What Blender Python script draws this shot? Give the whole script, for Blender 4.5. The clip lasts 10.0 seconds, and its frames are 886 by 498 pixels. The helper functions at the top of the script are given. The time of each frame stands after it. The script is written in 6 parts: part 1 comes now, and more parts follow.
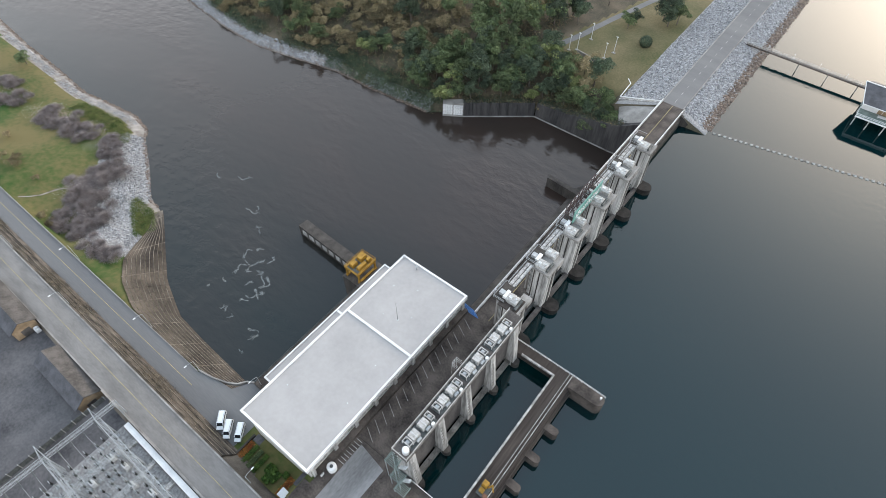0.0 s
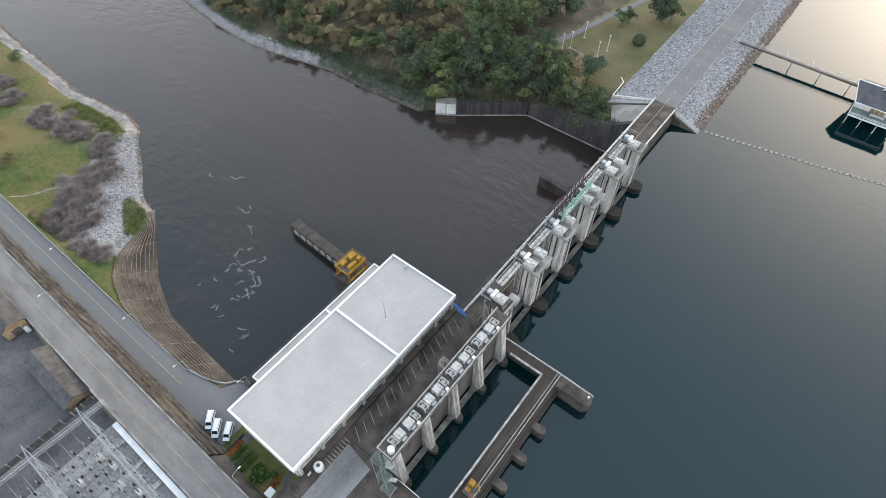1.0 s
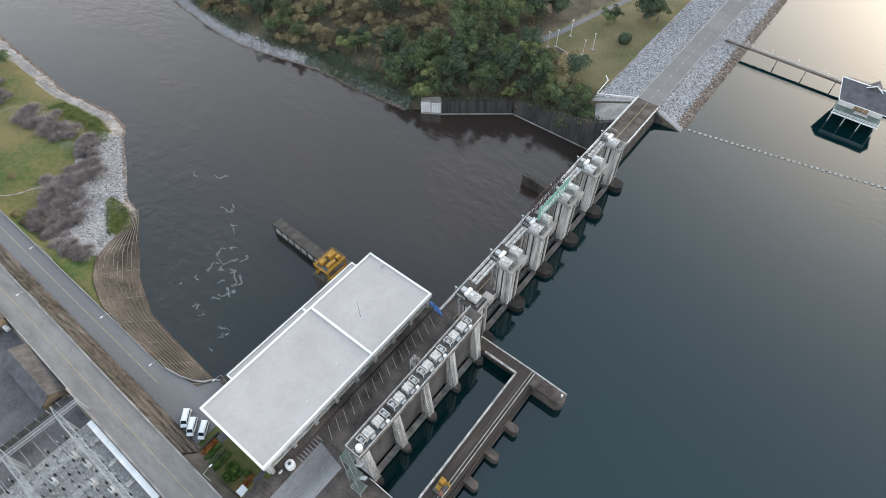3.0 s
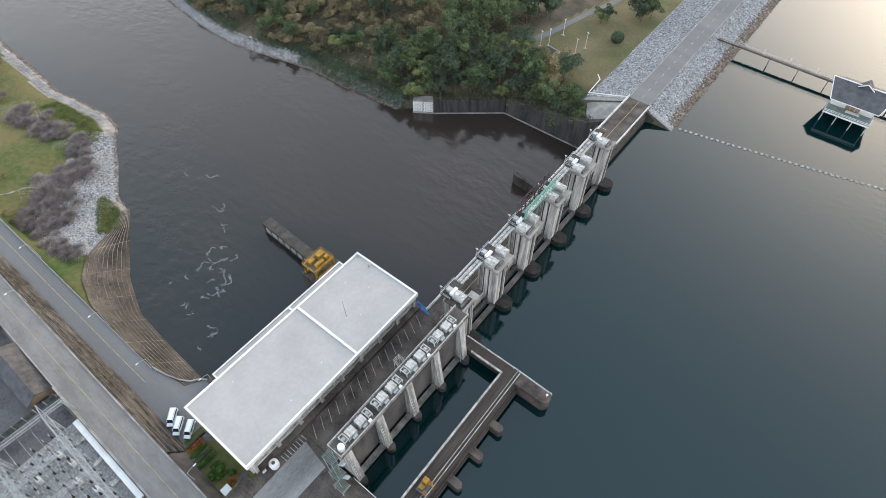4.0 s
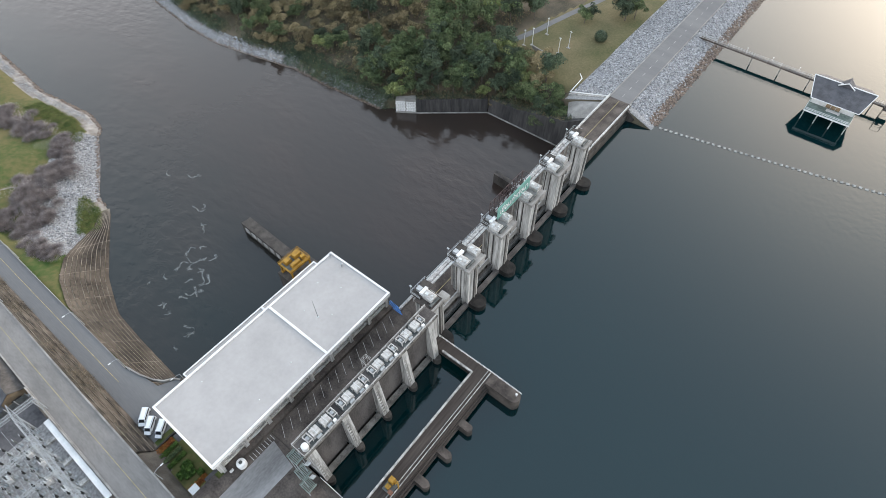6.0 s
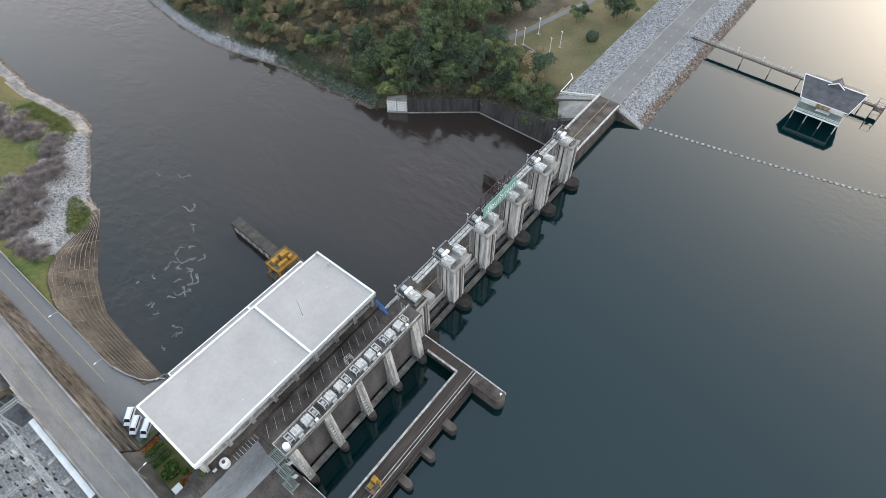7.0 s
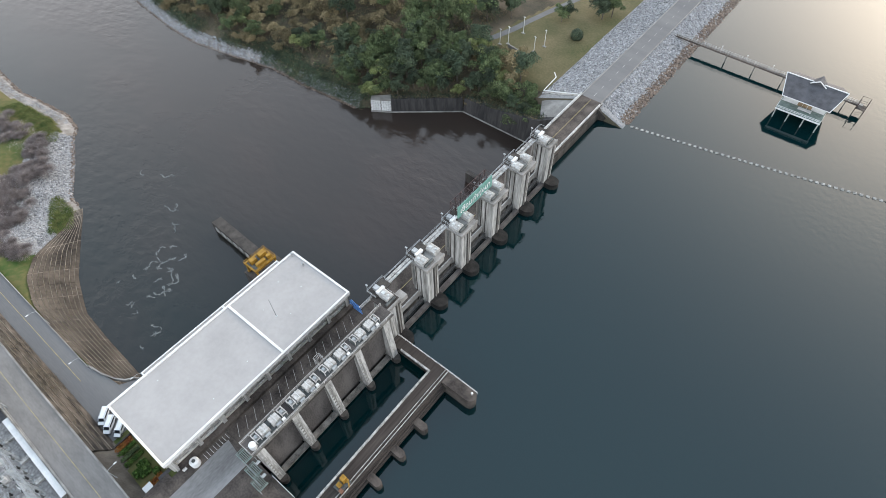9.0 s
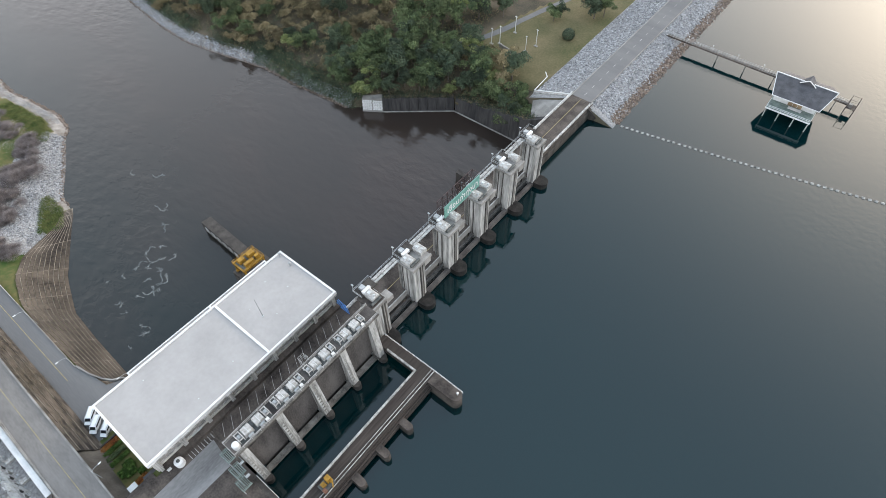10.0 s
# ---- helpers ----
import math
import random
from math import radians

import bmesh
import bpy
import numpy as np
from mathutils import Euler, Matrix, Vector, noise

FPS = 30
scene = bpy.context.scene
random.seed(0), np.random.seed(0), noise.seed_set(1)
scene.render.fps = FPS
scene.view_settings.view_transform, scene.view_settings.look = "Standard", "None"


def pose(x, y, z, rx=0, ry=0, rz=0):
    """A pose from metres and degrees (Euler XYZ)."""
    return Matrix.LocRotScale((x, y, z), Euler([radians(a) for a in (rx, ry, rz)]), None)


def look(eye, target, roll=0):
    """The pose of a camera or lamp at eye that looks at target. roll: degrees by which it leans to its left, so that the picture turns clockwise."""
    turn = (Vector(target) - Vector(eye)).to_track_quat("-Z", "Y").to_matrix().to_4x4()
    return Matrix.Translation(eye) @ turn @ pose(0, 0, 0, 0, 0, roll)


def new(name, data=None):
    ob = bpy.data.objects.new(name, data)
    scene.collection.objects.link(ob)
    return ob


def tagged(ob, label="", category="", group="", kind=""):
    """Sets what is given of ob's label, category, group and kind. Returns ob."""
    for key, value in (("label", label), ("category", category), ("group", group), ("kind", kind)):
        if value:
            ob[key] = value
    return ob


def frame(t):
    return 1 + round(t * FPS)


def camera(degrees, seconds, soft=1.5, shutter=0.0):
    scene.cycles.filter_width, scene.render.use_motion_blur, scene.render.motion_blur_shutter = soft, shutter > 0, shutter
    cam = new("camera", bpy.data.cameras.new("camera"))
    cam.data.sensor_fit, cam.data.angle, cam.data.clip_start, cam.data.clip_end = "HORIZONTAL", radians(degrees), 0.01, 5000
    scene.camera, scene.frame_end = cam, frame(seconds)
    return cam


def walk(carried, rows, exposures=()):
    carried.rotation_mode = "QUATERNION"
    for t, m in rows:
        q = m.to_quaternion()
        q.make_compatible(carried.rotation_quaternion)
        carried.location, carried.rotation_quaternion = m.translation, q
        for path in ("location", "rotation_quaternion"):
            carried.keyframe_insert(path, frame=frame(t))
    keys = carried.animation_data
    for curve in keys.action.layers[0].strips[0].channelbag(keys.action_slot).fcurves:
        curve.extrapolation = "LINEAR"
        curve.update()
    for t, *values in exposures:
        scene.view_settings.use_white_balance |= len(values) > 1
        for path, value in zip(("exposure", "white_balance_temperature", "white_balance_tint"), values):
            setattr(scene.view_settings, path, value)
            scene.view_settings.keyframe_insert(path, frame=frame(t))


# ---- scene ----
cam = camera(76.9, 10.0, soft=0.5)
PATH = [
    (0, (49.026, -10.848, 145.909), (48.26, -9.882, 144.335), 0.0),
    (0.5, (50.351, -9.798, 145.952), (49.584, -8.834, 144.376), -0.1),
    (1, (51.72, -8.545, 146.023), (50.954, -7.584, 144.446), -0.2),
    (1.5, (53.111, -7.504, 145.953), (52.343, -6.544, 144.376), -0.3),
    (2, (54.741, -6.263, 145.943), (53.971, -5.306, 144.365), -0.4),
    (2.5, (56.235, -5.227, 145.88), (55.465, -4.27, 144.302), -0.5),
    (4, (61.198, -1.137, 145.923), (60.424, -0.188, 144.342), -0.8),
    (4.5, (62.795, 0.134, 145.924), (62.02, 1.082, 144.343), -0.9),
    (5, (64.522, 1.525, 145.903), (63.746, 2.471, 144.322), -1.0),
    (5.5, (66.193, 2.886, 145.868), (65.415, 3.831, 144.286), -1.1),
    (7, (71.277, 6.793, 145.703), (70.497, 7.736, 144.121), -1.2),
    (7.5, (72.837, 8.164, 145.765), (72.055, 9.104, 144.182), -1.4),
    (8, (74.417, 9.421, 145.772), (73.635, 10.359, 144.189), -1.4),
    (8.5, (75.955, 10.61, 145.72), (75.172, 11.548, 144.137), -1.5),
    (9, (77.679, 11.913, 145.722), (76.894, 12.849, 144.138), -1.6),
    (9.5, (79.107, 13.114, 145.735), (78.322, 14.05, 144.151), -1.7),
    (10, (80.553, 14.33, 145.743), (79.77, 15.265, 144.158), -1.6),
]
walk(cam, [(t, look(eye, target, roll)) for t, eye, target, roll in PATH])


# ---- light ----
world = bpy.data.worlds.new("world")
scene.world = world
world.use_nodes = True
wn = world.node_tree.nodes
sky = wn.new("ShaderNodeTexSky")
sky.sky_type = "NISHITA"
sky.sun_disc = False
sky.sun_elevation = radians(22)
sky.sun_rotation = radians(9)
sky.air_density, sky.dust_density, sky.ozone_density = 1.0, 6.0, 1.5
wn["Background"].inputs[1].default_value = 0.023
world.node_tree.links.new(sky.outputs[0], wn["Background"].inputs[0])
# an even veil of high cloud over the clear sky
veil, both = wn.new("ShaderNodeBackground"), wn.new("ShaderNodeAddShader")
veil.inputs[1].default_value = 0.305
# the veil is blue overhead and warmer and brighter towards the horizon
way, up_axis, fade, tone = wn.new("ShaderNodeTexCoord"), wn.new("ShaderNodeSeparateXYZ"), wn.new("ShaderNodeMapRange"), wn.new("ShaderNodeMix")
fade.inputs[1].default_value, fade.inputs[2].default_value = 0.30, 0.92
fade.interpolation_type = "SMOOTHSTEP"
tone.data_type = "RGBA"
tone.inputs[6].default_value, tone.inputs[7].default_value = (1.58, 1.62, 1.66, 1), (0.70, 0.895, 1.11, 1)
world.node_tree.links.new(way.outputs["Generated"], up_axis.inputs[0])
world.node_tree.links.new(up_axis.outputs["Z"], fade.inputs[0])
world.node_tree.links.new(fade.outputs[0], tone.inputs[0])
world.node_tree.links.new(tone.outputs[2], veil.inputs[0])
world.node_tree.links.new(wn["Background"].outputs[0], both.inputs[0])
world.node_tree.links.new(veil.outputs[0], both.inputs[1])
world.node_tree.links.new(both.outputs[0], wn["World Output"].inputs[0])
sun_data = bpy.data.lights.new("sun", "SUN")
sun_data.energy, sun_data.angle, sun_data.color = 0.25, radians(4), (1.0, 0.88, 0.76)
sun = new("sun", sun_data)
sun.matrix_world = look((54, 400, 80), (0, 60, 0))
scene.view_settings.exposure = 2.04


# ---- materials ----
def mat(name, a, b, scale=0.5, rough=0.85, bump=0.3, fine=6.0, metal=0.0, contrast=0.35, rand=0.0, stretch=(1, 1, 1), spec=0.3):
    """Two tones mixed by broad stains and fine grain, with relief."""
    m = bpy.data.materials.new(name)
    m.use_nodes = True
    n, l = m.node_tree.nodes, m.node_tree.links
    p = n["Principled BSDF"]
    geo = n.new("ShaderNodeNewGeometry")
    mp = n.new("ShaderNodeMapping")
    mp.inputs["Scale"].default_value = stretch
    l.new(geo.outputs["Position"], mp.inputs["Vector"])
    n1, n2 = n.new("ShaderNodeTexNoise"), n.new("ShaderNodeTexNoise")
    n1.inputs["Scale"].default_value, n1.inputs["Detail"].default_value = scale, 6
    n2.inputs["Scale"].default_value, n2.inputs["Detail"].default_value = fine, 3
    l.new(mp.outputs[0], n1.inputs["Vector"])
    l.new(mp.outputs[0], n2.inputs["Vector"])
    add = n.new("ShaderNodeMath")
    add.operation = "MULTIPLY_ADD"
    add.inputs[1].default_value = 0.45
    l.new(n2.outputs[0], add.inputs[0])
    l.new(n1.outputs[0], add.inputs[2])
    ramp = n.new("ShaderNodeMapRange")
    ramp.inputs[1].default_value, ramp.inputs[2].default_value = 0.72 - contrast / 2, 0.72 + contrast / 2
    l.new(add.outputs[0], ramp.inputs[0])
    mix = n.new("ShaderNodeMix")
    mix.data_type = "RGBA"
    mix.inputs[6].default_value, mix.inputs[7].default_value = (*a, 1), (*b, 1)
    l.new(ramp.outputs[0], mix.inputs[0])
    out = mix.outputs[2]
    if rand:
        info = n.new("ShaderNodeObjectInfo")
        hsv = n.new("ShaderNodeHueSaturation")
        mr = n.new("ShaderNodeMapRange")
        mr.inputs[3].default_value, mr.inputs[4].default_value = 1 - rand, 1 + rand
        l.new(info.outputs["Random"], mr.inputs[0])
        l.new(mr.outputs[0], hsv.inputs["Value"])
        l.new(out, hsv.inputs["Color"])
        out = hsv.outputs[0]
    l.new(out, p.inputs["Base Color"])
    p.inputs["Roughness"].default_value, p.inputs["Metallic"].default_value = rough, metal
    p.inputs["Specular IOR Level"].default_value = spec
    if bump:
        bp = n.new("ShaderNodeBump")
        bp.inputs["Strength"].default_value, bp.inputs["Distance"].default_value = bump, 0.15
        l.new(add.outputs[0], bp.inputs["Height"])
        l.new(bp.outputs[0], p.inputs["Normal"])
    return m


def island(m, amount):
    """Varies the joined pieces of a material piece by piece."""
    n, l = m.node_tree.nodes, m.node_tree.links
    p = n["Principled BSDF"]
    src = p.inputs["Base Color"].links[0].from_socket
    geo = n.new("ShaderNodeNewGeometry")
    hsv = n.new("ShaderNodeHueSaturation")
    mr = n.new("ShaderNodeMapRange")
    mr.inputs[3].default_value, mr.inputs[4].default_value = 1 - amount, 1 + amount
    l.new(geo.outputs["Random Per Island"], mr.inputs[0])
    l.new(mr.outputs[0], hsv.inputs["Value"])
    l.new(src, hsv.inputs["Color"])
    l.new(hsv.outputs[0], p.inputs["Base Color"])
    return m


def water(name, colour, scale, height, rough, stretch=(1, 1, 1), tint=None, silt=None, gloss=0.9):
    m = bpy.data.materials.new(name)
    m.use_nodes = True
    n, l = m.node_tree.nodes, m.node_tree.links
    p = n["Principled BSDF"]
    p.inputs["Roughness"].default_value, p.inputs["IOR"].default_value = rough, 1.33
    p.inputs["Specular IOR Level"].default_value = gloss
    geo = n.new("ShaderNodeNewGeometry")
    mp = n.new("ShaderNodeMapping")
    mp.inputs["Scale"].default_value = stretch
    l.new(geo.outputs["Position"], mp.inputs["Vector"])
    big = n.new("ShaderNodeTexNoise")
    big.inputs["Scale"].default_value, big.inputs["Detail"].default_value = 0.012, 3
    l.new(mp.outputs[0], big.inputs["Vector"])
    mix = n.new("ShaderNodeMix")
    mix.data_type = "RGBA"
    mix.inputs[6].default_value = (*colour, 1)
    mix.inputs[7].default_value = (*(tint or colour), 1)
    mr = n.new("ShaderNodeMapRange")
    mr.inputs[1].default_value, mr.inputs[2].default_value = 0.4, 0.65
    l.new(big.outputs[0], mr.inputs[0])
    l.new(mr.outputs[0], mix.inputs[0])
    if silt:
        # clearer water by the tailrace, silt further out
        xyz, far, both_ = n.new("ShaderNodeSeparateXYZ"), n.new("ShaderNodeMapRange"), n.new("ShaderNodeMath")
        l.new(geo.outputs["Position"], xyz.inputs[0])
        l.new(xyz.outputs["Y"], far.inputs[0])
        far.inputs[1].default_value, far.inputs[2].default_value, far.inputs[4].default_value = silt[0], silt[1], 0.75
        both_.operation, both_.inputs[1].default_value = "MULTIPLY_ADD", 0.35
        l.new(mr.outputs[0], both_.inputs[0])
        l.new(far.outputs[0], both_.inputs[2])
        l.new(both_.outputs[0], mix.inputs[0])
    l.new(mix.outputs[2], p.inputs["Base Color"])
    wave = n.new("ShaderNodeTexNoise")
    wave.inputs["Scale"].default_value, wave.inputs["Detail"].default_value = scale, 4
    wave.inputs["Distortion"].default_value = 0.2
    l.new(mp.outputs[0], wave.inputs["Vector"])
    mul = n.new("ShaderNodeMath")
    mul.operation = "MULTIPLY"
    mr2 = n.new("ShaderNodeMapRange")
    mr2.inputs[1].default_value, mr2.inputs[2].default_value, mr2.inputs[3].default_value = 0.42, 0.68, 0.15
    l.new(big.outputs[0], mr2.inputs[0])
    l.new(wave.outputs[0], mul.inputs[0])
    l.new(mr2.outputs[0], mul.inputs[1])
    bp = n.new("ShaderNodeBump")
    bp.inputs["Strength"].default_value, bp.inputs["Distance"].default_value = 1.0, height
    l.new(mul.outputs[0], bp.inputs["Height"])
    l.new(bp.outputs[0], p.inputs["Normal"])
    return m


M = {
    "grass": mat("grass", (0.024, 0.062, 0.010), (0.118, 0.098, 0.040), 0.03, 0.95, 0.6, 0.5, contrast=0.34),
    "dry_grass": mat("dry_grass", (0.058, 0.064, 0.024), (0.150, 0.120, 0.066), 0.045, 0.95, 0.5, 1.2, contrast=0.42),
    "forest_floor": mat("forest_floor", (0.040, 0.038, 0.026), (0.115, 0.092, 0.064), 0.08, 0.95, 0.6, 2.0),
    "soil": mat("soil", (0.075, 0.062, 0.05), (0.17, 0.145, 0.12), 0.15, 0.95, 0.5, 3.0),
    "asphalt": mat("asphalt", (0.105, 0.105, 0.110), (0.165, 0.162, 0.160), 0.12, 0.9, 0.2, 3.0, contrast=0.6, stretch=(0.12, 1, 1)),
    "asphalt_pale": mat("asphalt_pale", (0.120, 0.114, 0.108), (0.210, 0.199, 0.190), 0.35, 0.9, 0.2, 2.5, contrast=0.6, stretch=(0.3, 1, 1)),
    "gravel": mat("gravel", (0.13, 0.127, 0.125), (0.35, 0.34, 0.335), 1.6, 0.95, 0.6, 6.0, contrast=0.5),
    "sand": mat("sand", (0.11, 0.088, 0.072), (0.32, 0.295, 0.27), 0.25, 0.95, 0.5, 5.0, contrast=0.4),
    "deck_streak": mat("deck_streak", (0.014, 0.011, 0.010), (0.068, 0.056, 0.049), 0.8, 0.9, 0.25, 2.5, contrast=0.5, stretch=(1.5, 0.08, 1)),
    "asphalt_drive": mat("asphalt_drive", (0.10, 0.098, 0.098), (0.24, 0.238, 0.238), 0.16, 0.9, 0.2, 2.2, contrast=0.55, stretch=(1, 0.3, 1)),
    "asphalt_dark": mat("asphalt_dark", (0.037, 0.036, 0.040), (0.115, 0.110, 0.112), 0.10, 0.9, 0.2, 1.4, contrast=0.42),
    "concrete": mat("concrete", (0.13, 0.122, 0.112), (0.33, 0.315, 0.295), 0.25, 0.9, 0.3, 4.0, contrast=0.55, stretch=(1, 1, 0.35)),
    "concrete_light": mat("concrete_light", (0.150, 0.146, 0.137), (0.500, 0.490, 0.470), 1.0, 0.85, 0.25, 4.0, contrast=0.42, stretch=(1, 1, 0.07)),
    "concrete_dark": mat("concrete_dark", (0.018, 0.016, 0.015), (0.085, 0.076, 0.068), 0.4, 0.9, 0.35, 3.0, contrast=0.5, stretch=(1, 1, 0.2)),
    "deck_brown": mat("deck_brown", (0.024, 0.020, 0.018), (0.105, 0.088, 0.077), 0.22, 0.9, 0.25, 2.0, contrast=0.40),
    "wall_dark": mat("wall_dark", (0.02, 0.02, 0.021), (0.075, 0.07, 0.068), 0.45, 0.9, 0.3, 2.0, contrast=0.5, stretch=(1, 1, 0.12)),
    "slope_line": mat("slope_line", (0.11, 0.092, 0.074), (0.32, 0.28, 0.235), 0.5, 0.95, 0.2, 3.0),
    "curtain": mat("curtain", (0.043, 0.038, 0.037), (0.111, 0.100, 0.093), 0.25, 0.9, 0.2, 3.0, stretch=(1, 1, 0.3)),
    "bank": mat("bank", (0.020, 0.017, 0.015), (0.135, 0.112, 0.092), 0.7, 0.95, 0.6, 5.0, contrast=0.36, stretch=(0.3, 1.2, 1.2)),
    "sill": mat("sill", (0.06, 0.055, 0.05), (0.23, 0.215, 0.195), 0.5, 0.9, 0.3, 3.0, contrast=0.4),
    "hoist": mat("hoist", (0.21, 0.198, 0.182), (0.49, 0.485, 0.47), 1.1, 0.7, 0.1, 5.0, contrast=0.5),
    "nose_concrete": mat("nose_concrete", (0.006, 0.006, 0.006), (0.028, 0.025, 0.023), 0.5, 0.85, 0.3, 3.0),
    "green_grey": mat("green_grey", (0.12, 0.16, 0.145), (0.22, 0.27, 0.25), 0.8, 0.7, 0.1, 4.0),
    "slope": mat("slope", (0.016, 0.013, 0.011), (0.118, 0.097, 0.078), 0.085, 0.95, 0.4, 1.1, contrast=0.42, rand=0.10),
    "roof": mat("roof", (0.292, 0.280, 0.272), (0.372, 0.356, 0.346), 0.12, 0.85, 0.1, 0.9, contrast=0.6),
    "white": mat("white", (0.56, 0.56, 0.555), (0.7, 0.7, 0.69), 0.3, 0.6, 0.05, 3.0),
    "cream": mat("cream", (0.38, 0.37, 0.34), (0.58, 0.56, 0.52), 0.4, 0.85, 0.15, 3.0, stretch=(1, 1, 0.3)),
    "rock": island(mat("rock", (0.149, 0.151, 0.158), (0.324, 0.324, 0.329), 0.8, 0.9, 0.3, 4.0), 0.45),
    "rock_wet": island(mat("rock_wet", (0.07, 0.05, 0.04), (0.19, 0.145, 0.115), 0.8, 0.8, 0.3, 4.0), 0.4),
    "metal": mat("metal", (0.38, 0.40, 0.40), (0.58, 0.60, 0.60), 0.8, 0.55, 0.1, 5.0, metal=0.2),
    "metal_dark": mat("metal_dark", (0.05, 0.055, 0.055), (0.12, 0.125, 0.12), 0.8, 0.6, 0.1, 5.0, metal=0.2),
    "galvanised": mat("galvanised", (0.27, 0.285, 0.29), (0.42, 0.435, 0.44), 0.8, 0.5, 0.1, 5.0, metal=0.3),
    "green_paint": mat("green_paint", (0.11, 0.245, 0.21), (0.17, 0.325, 0.28), 0.6, 0.7, 0.05, 3.0),
    "yellow": mat("yellow", (0.20, 0.105, 0.014), (0.36, 0.205, 0.032), 0.6, 0.6, 0.1, 4.0),
    "line_yellow": mat("line_yellow", (0.24, 0.2, 0.1), (0.4, 0.33, 0.16), 0.6, 0.8, 0.0, 4.0),
    "line_white": mat("line_white", (0.35, 0.35, 0.34), (0.60, 0.60, 0.58), 0.8, 0.8, 0.0, 4.0),
    "rust": mat("rust", (0.10, 0.05, 0.035), (0.20, 0.10, 0.065), 0.6, 0.85, 0.2, 4.0),
    "frame_brown": mat("frame_brown", (0.035, 0.025, 0.026), (0.09, 0.062, 0.060), 0.8, 0.85, 0.1, 4.0),
    "roof_brown": mat("roof_brown", (0.052, 0.046, 0.042), (0.105, 0.094, 0.086), 0.4, 0.85, 0.2, 2.5),
    "roof_dark": mat("roof_dark", (0.045, 0.045, 0.05), (0.082, 0.082, 0.09), 0.4, 0.7, 0.15, 3.0),
    "tan": mat("tan", (0.2, 0.14, 0.085), (0.34, 0.25, 0.16), 0.4, 0.9, 0.15, 3.0),
    "glass": mat("glass", (0.015, 0.018, 0.022), (0.03, 0.034, 0.04), 0.5, 0.12, 0.0, 2.0, spec=0.5),
    "tyre": mat("tyre", (0.015, 0.015, 0.015), (0.03, 0.03, 0.03), 2.0, 0.9, 0.1, 8.0),
    "car_white": mat("car_white", (0.74, 0.75, 0.76), (0.80, 0.81, 0.82), 0.5, 0.25, 0.0, 3.0, spec=0.5),
    "blue": mat("blue", (0.05, 0.16, 0.42), (0.09, 0.24, 0.55), 0.6, 0.7, 0.1, 4.0),
    "bark": mat("bark", (0.06, 0.05, 0.04), (0.16, 0.14, 0.12), 1.5, 0.95, 0.4, 8.0),
    "twig": island(mat("twig", (0.135, 0.112, 0.106), (0.262, 0.228, 0.220), 0.6, 0.95, 0.0, 3.0), 0.35),
    "blossom": island(mat("blossom", (0.42, 0.36, 0.36), (0.60, 0.54, 0.53), 0.6, 0.95, 0.0, 3.0), 0.3),
    "leaf_green": island(mat("leaf_green", (0.042, 0.066, 0.030), (0.118, 0.146, 0.066), 0.25, 0.85, 0.0, 2.0, rand=0.35), 0.4),
    "leaf_light": island(mat("leaf_light", (0.115, 0.145, 0.050), (0.235, 0.258, 0.105), 0.25, 0.85, 0.0, 2.0, rand=0.3), 0.4),
    "leaf_olive": island(mat("leaf_olive", (0.115, 0.098, 0.052), (0.245, 0.195, 0.112), 0.2, 0.85, 0.0, 2.0, rand=0.35), 0.4),
    "leaf_dark": island(mat("leaf_dark", (0.028, 0.044, 0.028), (0.078, 0.102, 0.060), 0.25, 0.85, 0.0, 2.0, rand=0.3), 0.45),
    "dry_stalk": island(mat("dry_stalk", (0.05, 0.042, 0.03), (0.20, 0.165, 0.12), 0.5, 0.95, 0.0, 3.0), 0.4),
    "hedge": island(mat("hedge", (0.032, 0.072, 0.014), (0.100, 0.165, 0.034), 0.6, 0.85, 0.0, 3.0), 0.35),
    "weed_green": island(mat("weed_green", (0.050, 0.085, 0.022), (0.150, 0.165, 0.055), 0.4, 0.9, 0.0, 3.0), 0.35),
    "flower": island(mat("flower", (0.22, 0.06, 0.02), (0.36, 0.16, 0.04), 0.6, 0.85, 0.0, 3.0), 0.4),
    "foam": mat("foam", (0.16, 0.175, 0.175), (0.34, 0.355, 0.35), 0.7, 0.9, 0.2, 3.0),
    "reservoir": water("reservoir", (0.0004, 0.0098, 0.0114), 0.5, 0.05, 0.05, tint=(0.0007, 0.0110, 0.0124), gloss=1.0),
    "river": water("river", (0.0045, 0.0110, 0.0108), 0.24, 0.50, 0.10, stretch=(0.7, 1.2, 1), tint=(0.033, 0.0235, 0.0195), silt=(30, 95), gloss=0.78),
}


